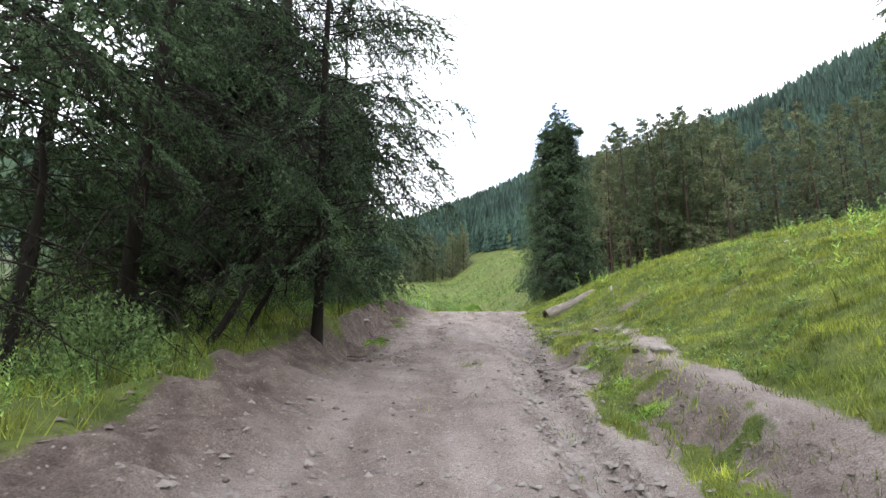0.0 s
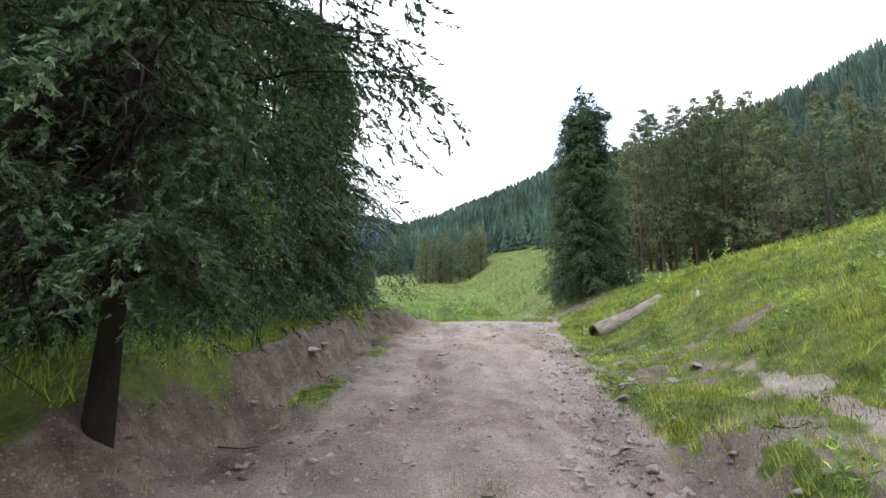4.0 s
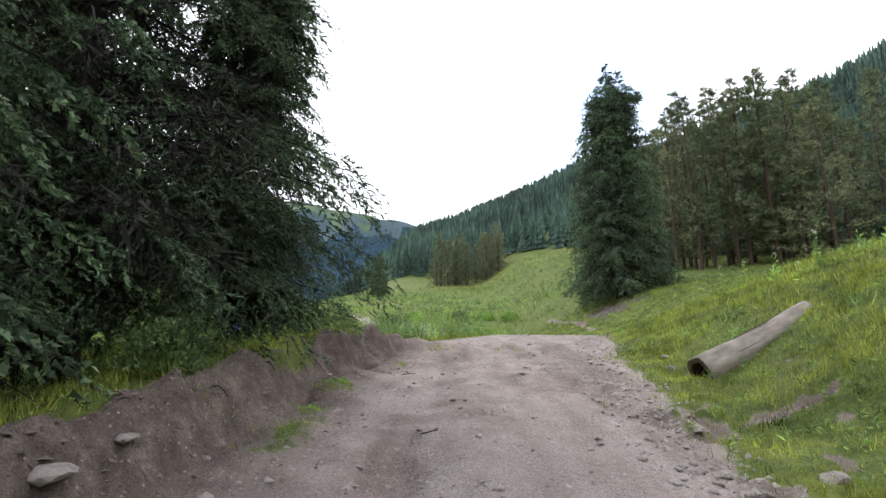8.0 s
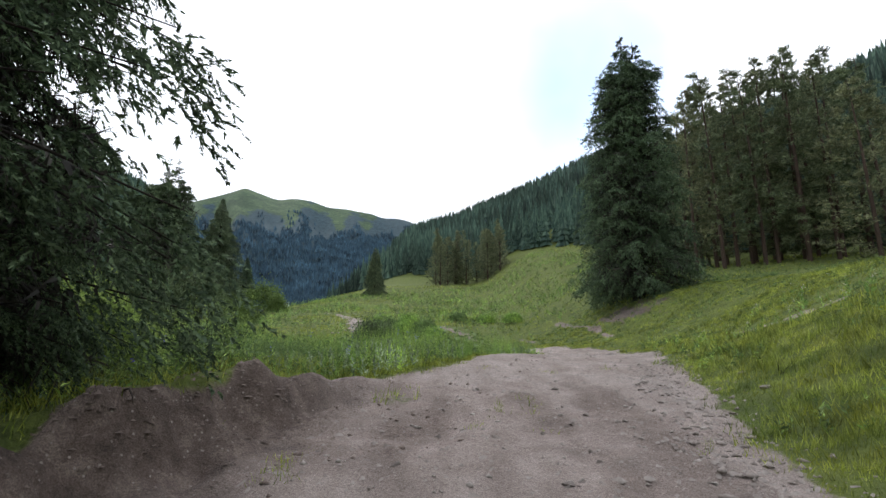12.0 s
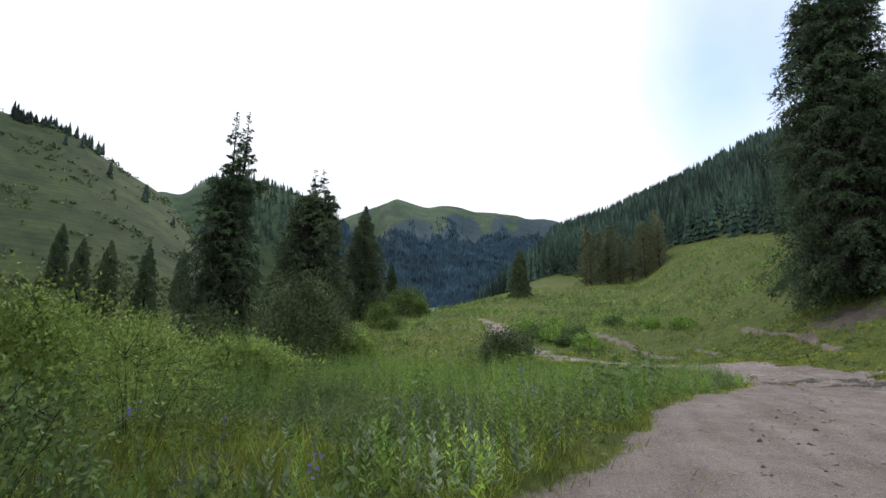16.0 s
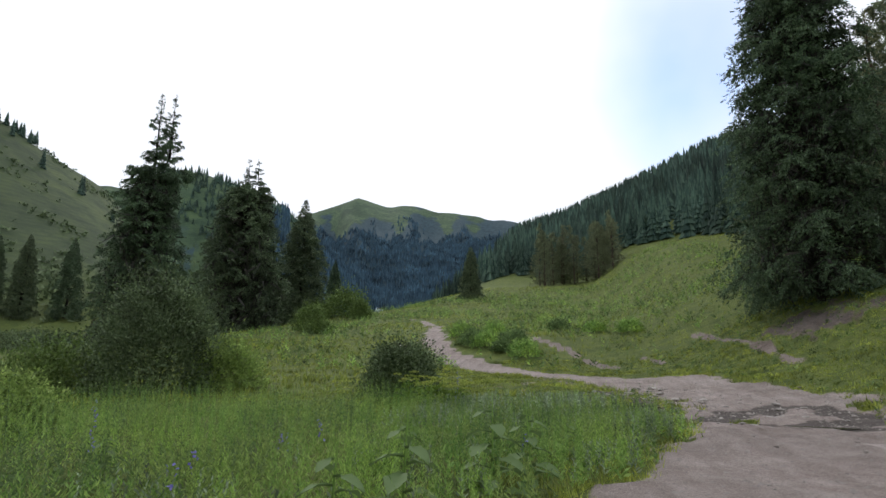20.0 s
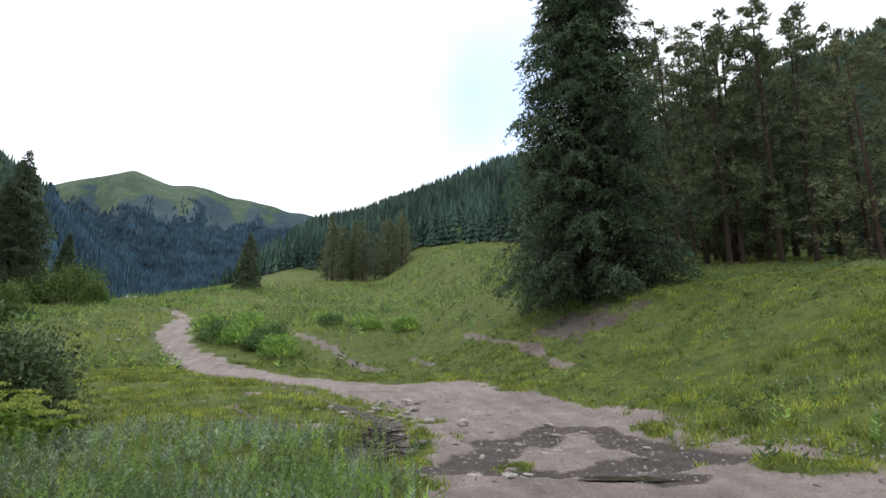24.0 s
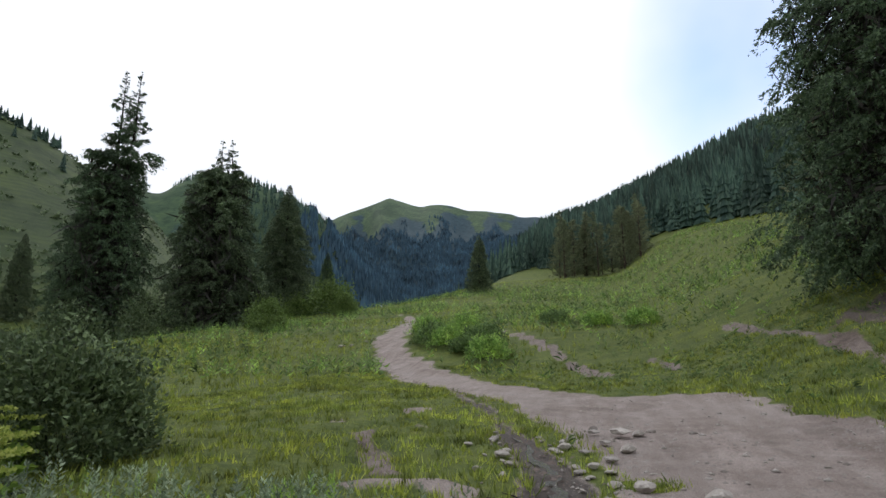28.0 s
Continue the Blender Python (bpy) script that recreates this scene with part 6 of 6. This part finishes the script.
def stones():
    g = np.random.default_rng(9)
    put_stone(3.33, 7.6, .4, 2, "flat pale stone slab on the footpath", "", .1)
    put_stone(2.35, 8.2, .34, 1, "grey stone at the edge of the footpath", "")
    for x, y, s in [(-1.43, 13.95, .36), (-1.38, 14.6, .22), (-1.3, 12.4, .14), (-1.2, 12.9, .1), (-1.1, 15.3, .12), (-1.5, 11.6, .16), (-1.1, 16.6, .12), (-1.0, 19.2, .14)]:
        put_stone(x, y, s, 5 if s > .15 else 2, "flat stone sticking out of the bank", "stones in the bank", .2, .2)
    for x, y, s in [(4.55, 20.2, .3), (4.25, 19.2, .22), (3.65, 14.85, .34), (3.3, 13.3, .26), (3.9, 13.2, .3), (4.4, 13.6, .3), (3.0, 12.4, .2), (2.95, 7.5, .2), (2.95, 7.0, .16), (2.45, 5.2, .1), (2.7, 5.9, .09), (2.25, 6.4, .08), (2.3, 5.9, .09), (2.72, 11.85, .26), (2.9, 12.4, .18), (3.3, 16.2, .2), (4.9, 22.5, .2), (5.2, 23.6, .18)]:
        put_stone(x, y, s * .85, int(7 * y) + int(13 * x), "grey stone in the grass of the roadside", "stones in the roadside grass", .04, .25, x * 3)
    ob = put_stone(5.85, 16.3, .3, 3, "white upright stone on the grassy slope", "", .35)
    ob.scale = (.08, .07, .26)
    ob.data = ob.data.copy()
    ob.data.materials[0] = mottled("white_stone", (.5, .48, .45), (.8, .78, .75), 9)
    # rocks along the creek crossing
    for i in range(62):
        y = 42.4 + 4.4 * g.random()
        x = 4.4 - .3 * (y - 43.4) + (.3 + .6 * g.random() ** 2) * (1 if i % 3 else -1)
        put_stone(x, y, .05 + .16 * g.random() ** 2.5, i, "pale rounded rock beside the muddy creek", "creek rocks", .15, g.normal() * .2, g.random() * 6)
    for x, y, s in [(5.1, 46.6, .46), (4.7, 46.6, .28), (5.3, 43.4, .28), (3.5, 44.9, .28), (4.88, 45.9, .24), (5.2, 45.5, .3), (4.3, 45.8, .26), (4.6, 45.3, .22), (5.4, 46.8, .26), (4.35, 46.4, .2), (5.95, 43.1, .3), (2.85, 45.6, .18), (3.2, 46.0, .18), (4.75, 44.5, .2), (4.95, 44.9, .26), (-10.2, 66.6, .6), (-9.8, 67.2, .35), (-9.3, 68.2, .25)]:
        put_stone(x, y, s, int(9 * y), "large pale rock beside the muddy creek", "creek rocks", .22)
    # pebbles in the trickle beside the track
    n = 1200
    u = g.random(n)
    y = 39.9 + 24 * u ** 1.2
    x = np.interp(y, [p[1] for p in CREEK[::-1]] + [59.5, 64.5], [p[0] for p in CREEK[::-1]] + [-4.0, -7.3]) + g.normal(size=n) * (.2 + .1 * (y > 49))
    size = .02 + .05 * g.random(n) ** 2
    c = np.stack([x, y, relief(x, y)], -1)
    corner = np.array([(1, 0, -.25), (-.5, .87, -.25), (-.5, -.87, -.25), (0, 0, .3)])
    pts = c[:, None] + (corner[None] + g.normal(size=(n, 4, 3)) * [.3, .3, .12]) * size[:, None, None]
    stuff("pebbles", mesh_np("pebbles", pts.reshape(-1, 3), (np.arange(n)[:, None, None] * 4 + np.array([(0, 1, 3), (1, 2, 3), (2, 0, 3)])[None]).reshape(-1, 3), CLOD), "grey pebbles in the trickle beside the track", "pebbles")
    # grit and small chips scattered over the junction, thickest beside the creek
    n = 9000
    x, y = 2 + 9.4 * g.random(n), 35 + 21 * g.random(n)
    x[:900], y[:900] = 5.2 + .4 * g.normal(size=900), 45 + 1.0 * g.normal(size=900)
    dirt, _, _ = soil_masks(x, y)
    keep = (dirt > .62) & (noise2(x, y, .9, 61) > .42 + .3 * g.random(n) * (np.arange(n) >= 900))
    x, y = x[keep], y[keep]
    n = len(x)
    size = .009 + .03 * g.random(n) ** 3
    c = np.stack([x, y, relief(x, y)], -1)
    pts = c[:, None] + (corner[None] + g.normal(size=(n, 4, 3)) * [.3, .3, .12]) * size[:, None, None]
    stuff("chips", mesh_np("chips", pts.reshape(-1, 3), (np.arange(n)[:, None, None] * 4 + np.array([(0, 1, 3), (1, 2, 3), (2, 0, 3)])[None]).reshape(-1, 3), PALE_STONE), "small grey stone chips on the dirt junction", "stones")
    # flat stones in the mud of the junction
    for i, (x, y, s) in enumerate([(7.69, 43.0, .34), (7.42, 41.8, .3), (7.9, 41.7, .24), (6.98, 40.5, .24), (5.28, 38.9, .3), (5.77, 39.05, .34), (6.0, 38.95, .22), (6.3, 42.2, .2), (7.3, 40.0, .22), (6.6, 40.1, .16), (8.3, 40.2, .2), (6.9, 43.2, .18), (5.4, 40.9, .2), (5.6, 41.6, .16), (9.0, 42.6, .16)]):
        put_stone(x, y, s, 2 if i % 2 else 5, "flat pale stone in the mud of the junction", "flat stones in the mud", .02, .05, i * 1.3)
    # stones lying about on the junction and the road
    for i in range(70):
        x, y = 4.5 + 5.5 * g.random(), 35 + 13 * g.random()
        put_stone(x, y, .05 + .17 * g.random() ** 2.5, i, "small stone on the dirt of the junction", "stones on the junction", .03, g.normal() * .15, g.random() * 6)
    for i in range(70):
        y = 2.5 + 24 * g.random()
        t = g.random()
        x = (.2 + .09 * y) + g.normal() * .35 + (.5 if t < .5 else 0) if y < 15 else -.2 + 4 * g.random()
        put_stone(x, y, .04 + .1 * g.random() ** 2, i, "small stone on the rutted dirt road", "stones on the road", .08, g.normal() * .15, g.random() * 6)
    for i in range(30):
        y = 2.5 + 14 * g.random() ** 1.3
        x = float(np.interp(y, [p[1] for p in RUT], [p[0] for p in RUT])) + g.normal() * .14
        put_stone(x, y, .05 + .1 * g.random() ** 2, i, "small angular stone in the washed-out rut", "stones in the rut", .1, g.normal() * .3, g.random() * 6)
    for i, (x, y, s) in enumerate([(2.02, 9.2, .3), (1.98, 8.6, .24), (2.1, 7.9, .34), (2.25, 7.6, .3), (2.3, 7.3, .26), (1.75, 9.9, .2)]):
        put_stone(x, y, s, 2, "flat slab along the edge of the rut", "slabs beside the rut", .02, .06, 1.2 + i)
    # gravel too fine to count
    n = 34000
    y = 1.5 + 46 * g.random(n) ** 1.15
    x = np.where(g.random(n) < .55, curve(y, ROAD_LEFT) + .8 * (y < 25) + (curve(y, ROAD_RIGHT) - curve(y, ROAD_LEFT) - .8 * (y < 25)) * g.random(n),
                 np.where(y < 15, np.interp(y, [p[1] for p in RUT], [p[0] for p in RUT]) + g.normal(size=n) * .22, curve(y, ROAD_RIGHT) - .35 + g.normal(size=n) * .3))
    size = .008 + .055 * g.random(n) ** 4
    rut, _ = near_line(x, y, RUT)
    size = size * (1 + .25 * (rut < .3) * (y < 17))
    c = np.stack([x, y, relief(x, y)], -1)
    corner = np.array([(1, 0, -.25), (-.5, .87, -.25), (-.5, -.87, -.25), (0, 0, .3)])
    pts = c[:, None] + (corner[None] + g.normal(size=(n, 4, 3)) * [.3, .3, .12]) * size[:, None, None]
    stuff("gravel", mesh_np("gravel", pts.reshape(-1, 3), (np.arange(n)[:, None, None] * 4 + np.array([(0, 1, 3), (1, 2, 3), (2, 0, 3)])[None]).reshape(-1, 3), GRAVEL), "fine gravel strewn over the dirt road", "gravel")

    # clods on the bank and along the verge
    n = 5200
    y = 3 + 21 * g.random(n)
    x = np.where((g.random(n) < .35) & (y < 11), curve(y, ROAD_RIGHT) + .2 + .75 * g.random(n), curve(y, BANK_TOP) - .1 + np.abs(g.normal(size=n)) * .55)
    size = .01 + .035 * g.random(n) ** 3
    c = np.stack([x, y, relief(x, y)], -1)
    for sx, sy, rx, ry in SCARS:
        k = 60
        px, py = sx + g.normal(size=k) * rx * .7, sy + g.normal(size=k) * max(ry, .12)
        c = np.concatenate([c, np.stack([px, py, relief(px, py)], -1)])
        size = np.r_[size, .008 + .022 * g.random(k) ** 2]
    n = len(c)
    pts = c[:, None] + (corner[None] + g.normal(size=(n, 4, 3)) * [.35, .35, .15]) * size[:, None, None]
    stuff("clods", mesh_np("clods", pts.reshape(-1, 3), (np.arange(n)[:, None, None] * 4 + np.array([(0, 1, 3), (1, 2, 3), (2, 0, 3)])[None]).reshape(-1, 3), CLOD), "crumbled earth clods on the road bank", "clods")


def rubble(name, x, y, size, mat, label, seed):
    """Many small angular stones, each an uneven double pyramid half sunk in the soil."""
    g = np.random.default_rng(seed)
    n = len(x)
    corner = np.array([(1, 0, 0), (0, .8, 0), (-1, 0, 0), (0, -.8, 0), (.1, 0, .55), (0, .1, -.5)])
    turn = g.random(n) * math.tau
    pts = corner[None] * (1 + .3 * g.normal(size=(n, 6, 1))) + g.normal(size=(n, 6, 3)) * [.22, .22, .1]
    px = pts[..., 0] * np.cos(turn)[:, None] - pts[..., 1] * np.sin(turn)[:, None]
    py = pts[..., 0] * np.sin(turn)[:, None] + pts[..., 1] * np.cos(turn)[:, None]
    pts = np.stack([px, py, pts[..., 2]], -1) * size[:, None, None] + np.stack([x, y, relief(x, y)], -1)[:, None]
    tris = np.array([(0, 1, 4), (1, 2, 4), (2, 3, 4), (3, 0, 4), (1, 0, 5), (2, 1, 5), (3, 2, 5), (0, 3, 5)])
    return stuff(name, mesh_np(name, pts.reshape(-1, 3), (np.arange(n)[:, None, None] * 6 + tris[None]).reshape(-1, 3), mat), label, "stones")


def road_rubble():
    g = np.random.default_rng(33)
    n = 1500
    y = 6 + 21 * g.random(n)
    x = curve(y, ROAD_RIGHT) - .25 + g.normal(size=n) * .27
    rubble("edge_rubble", x, y, .012 + .045 * g.random(n) ** 2.5, STONE, "broken grey stones along the edge of the dirt road", 34)
    n = 700
    y = 3 + 30 * g.random(n)
    left, right = curve(y, ROAD_LEFT), curve(y, ROAD_RIGHT)
    x = left + 1.1 + (right - left - 1.4) * g.random(n)
    rubble("road_stones", x, y, .01 + .04 * g.random(n) ** 3, PALE_STONE, "flat pale stones trodden into the dirt road", 35)
    n = 420
    y = 3 + 27 * g.random(n)
    x = curve(y, ROAD_LEFT) + 1.25 + .3 * g.normal(size=n) + .7 * (g.random(n) < .3)
    rubble("road_clods", x, y, .01 + .035 * g.random(n) ** 2.5, CLOD, "dark crumbs of earth on the dirt road", 36)
    n = 1000
    y = 38 + 14 * g.random(n)
    x = 4.3 + 5.5 * g.random(n)
    keep = soil_masks(x, y)[0] > .7
    rubble("junction_rubble", x[keep], y[keep], .012 + .05 * g.random(keep.sum()) ** 3, PALE_STONE, "pale stones strewn over the dirt junction", 37)


def puddle():
    x, y = 7.15, 38.42
    ob = thing("puddle", (x, y, float(ground_at(x, y)) + .018), "shallow green-brown puddle in the muddy junction", "puddle")
    g = np.random.default_rng(3)
    ring = [((.62 + .1 * g.normal()) * math.cos(k * math.tau / 22), (.13 + .03 * g.normal()) * math.sin(k * math.tau / 22) - .25 * .62 * math.cos(k * math.tau / 22), 0) for k in range(22)]
    part("water", mesh_of("water", ring, [tuple(range(22))], WATER, False), ob)


def trickle():
    """The open water of the creek: a winding strip with ragged edges, over the stony bed."""
    g = np.random.default_rng(14)
    n = 60
    ys = np.linspace(42.6, 46.6, n)
    mid = np.interp(ys, [p[1] for p in CREEK[::-1]], [p[0] for p in CREEK[::-1]]) + .07 * np.sin(ys * 4)
    half = np.interp(ys, [42.6, 43, 44.5, 46.6], [.04, .15, .1, .02]) * (.6 + .25 * np.sin(ys * 9) + .3 * g.random(n))
    bed = float(ground_at(mid[0], ys[0]))
    levels = np.polyval(np.polyfit(ys, [float(ground_at(a, b)) for a, b in zip(mid, ys)], 2), ys) + .012
    ob = thing("trickle", (float(mid[0]), float(ys[0]), bed), "narrow trickle of dark water in the muddy creek", "creek")
    rows = []
    for x, y, h, level in zip(mid, ys, half, levels):
        for s in (-1, -.4, .4, 1):
            rows.append((float(x + s * h - mid[0]), float(y - ys[0]), float(level) - bed))
    faces = [(4 * k + c, 4 * k + c + 1, 4 * k + c + 5, 4 * k + c + 4) for k in range(n - 1) for c in range(3)]
    part("water", mesh_of("water", rows, faces, WATER, True), ob)


def sticks():
    g = np.random.default_rng(12)
    for i in range(90):
        y = 39.8 + 3.4 * g.random() ** 1.3
        x = 4.17 + g.normal() * .24 * (1.2 - .2 * (y - 39.8))
        a, L, z = g.random() * math.tau, .15 + .5 * g.random() ** 2, ground_at(x, y)
        e = (x + math.cos(a) * L, y + math.sin(a) * L)
        me = tubes("stick", [[((0, 0, .01), .011), ((math.cos(a) * L / 2, math.sin(a) * L / 2, (z + ground_at(*e)) / 2 - z + .03), .009), ((math.cos(a) * L, math.sin(a) * L, ground_at(*e) - z + .01), .005)]], TWIG, 5)
        ob = tagged(new("stick", me), "dark wet stick lying in the muddy creek", "stick", "sticks in the creek")
        ob.location = (x, y, z)
    for x, y, a, L in [(-1.3, 13.8, .4, .25), (0.6, 16.2, .3, .18), (.35, 14.2, 1.2, .2), (.1, 19.5, .2, .2), (-1.4, 10.4, .15, .35), (-1.5, 18.9, .5, .5), (3.2, 9.8, .1, .3)]:
        z = ground_at(x, y)
        pts = [((math.cos(a) * L * u, math.sin(a) * L * u, ground_at(x + math.cos(a) * L * u, y + math.sin(a) * L * u) - z + .015 ), .008 * (1 - .6 * u)) for u in (0, .3, .65, 1)]
        ob = tagged(new("stick", tubes("stick", [pts], TWIG, 6)), "short dry stick on the road bank", "stick", "sticks by the road")
        ob.location = (x, y, z)
    # roots hanging out of the cut bank
    for x, y, s in [(-1.35, 12.0, 3), (-1.15, 20.2, 4), (-1.25, 18.5, 5), (-1.3, 17.2, 6), (-1.35, 15.9, 7)]:
        z = ground_at(x, y)
        pts = [((-.05, 0, .0), .009), ((.03, .04 * math.sin(s), .02), .008), ((.08, .08 * math.sin(s), -.03), .006), ((.11, .12 * math.sin(s), -.09), .003)]
        ob = tagged(new("root", tubes("root", [pts], TWIG, 6)), "bare root sticking out of the earth bank", "root", "roots in the bank")
        ob.location = (x, y, z)


def far_car():
    x, y = -37.0, 136
    car = thing("car", (x, y, ground_at(x, y)), "pale blue car parked far up the valley track", "car", turn=1.95)
    prof = [(-2.0, .35), (-2.05, .75), (-1.9, .95), (-1.3, 1.0), (-.8, 1.42), (.7, 1.45), (1.25, .98), (1.95, .85), (2.05, .5), (1.95, .3)]
    verts = [(px, s * (.8 if pz < 1.1 else .62), pz) for s in (-1, 1) for px, pz in prof]
    n = len(prof)
    faces = [tuple(range(n))[::-1], tuple(range(n, 2 * n))] + [(k, (k + 1) % n, n + (k + 1) % n, n + k) for k in range(n)]
    part("body", mesh_of("body", verts, faces, CAR_PAINT, False), car)
    for s in (-1, 1):
        v = [(-1.15, s * .79, 1.02), (1.1, s * .79, 1.02), (.62, s * .66, 1.38), (-.75, s * .66, 1.38)]
        part("side_window", mesh_of("side_window", v, [(0, 1, 2, 3)], CAR_GLASS, False), car)
    for x0, x1 in ((1.24, .73), (-1.33, -.83)):
        v = [(x0 + .02 * np.sign(x0), -.7, 1.02), (x0 + .02 * np.sign(x0), .7, 1.02), (x1 + .02 * np.sign(x1), .58, 1.4), (x1 + .02 * np.sign(x1), -.58, 1.4)]
        part("windscreen", mesh_of("windscreen", v, [(0, 1, 2, 3)], CAR_GLASS, False), car)
    for wx in (-1.25, 1.3):
        for s in (-1, 1):
            rim = [((wx, s * .62, .32), .31), ((wx, s * .84, .32), .31)]
            part("wheel", tubes("wheel", [rim], RUBBER, 14), car)


fallen_log()
stones()
road_rubble()
puddle()
trickle()
sticks()
far_car()
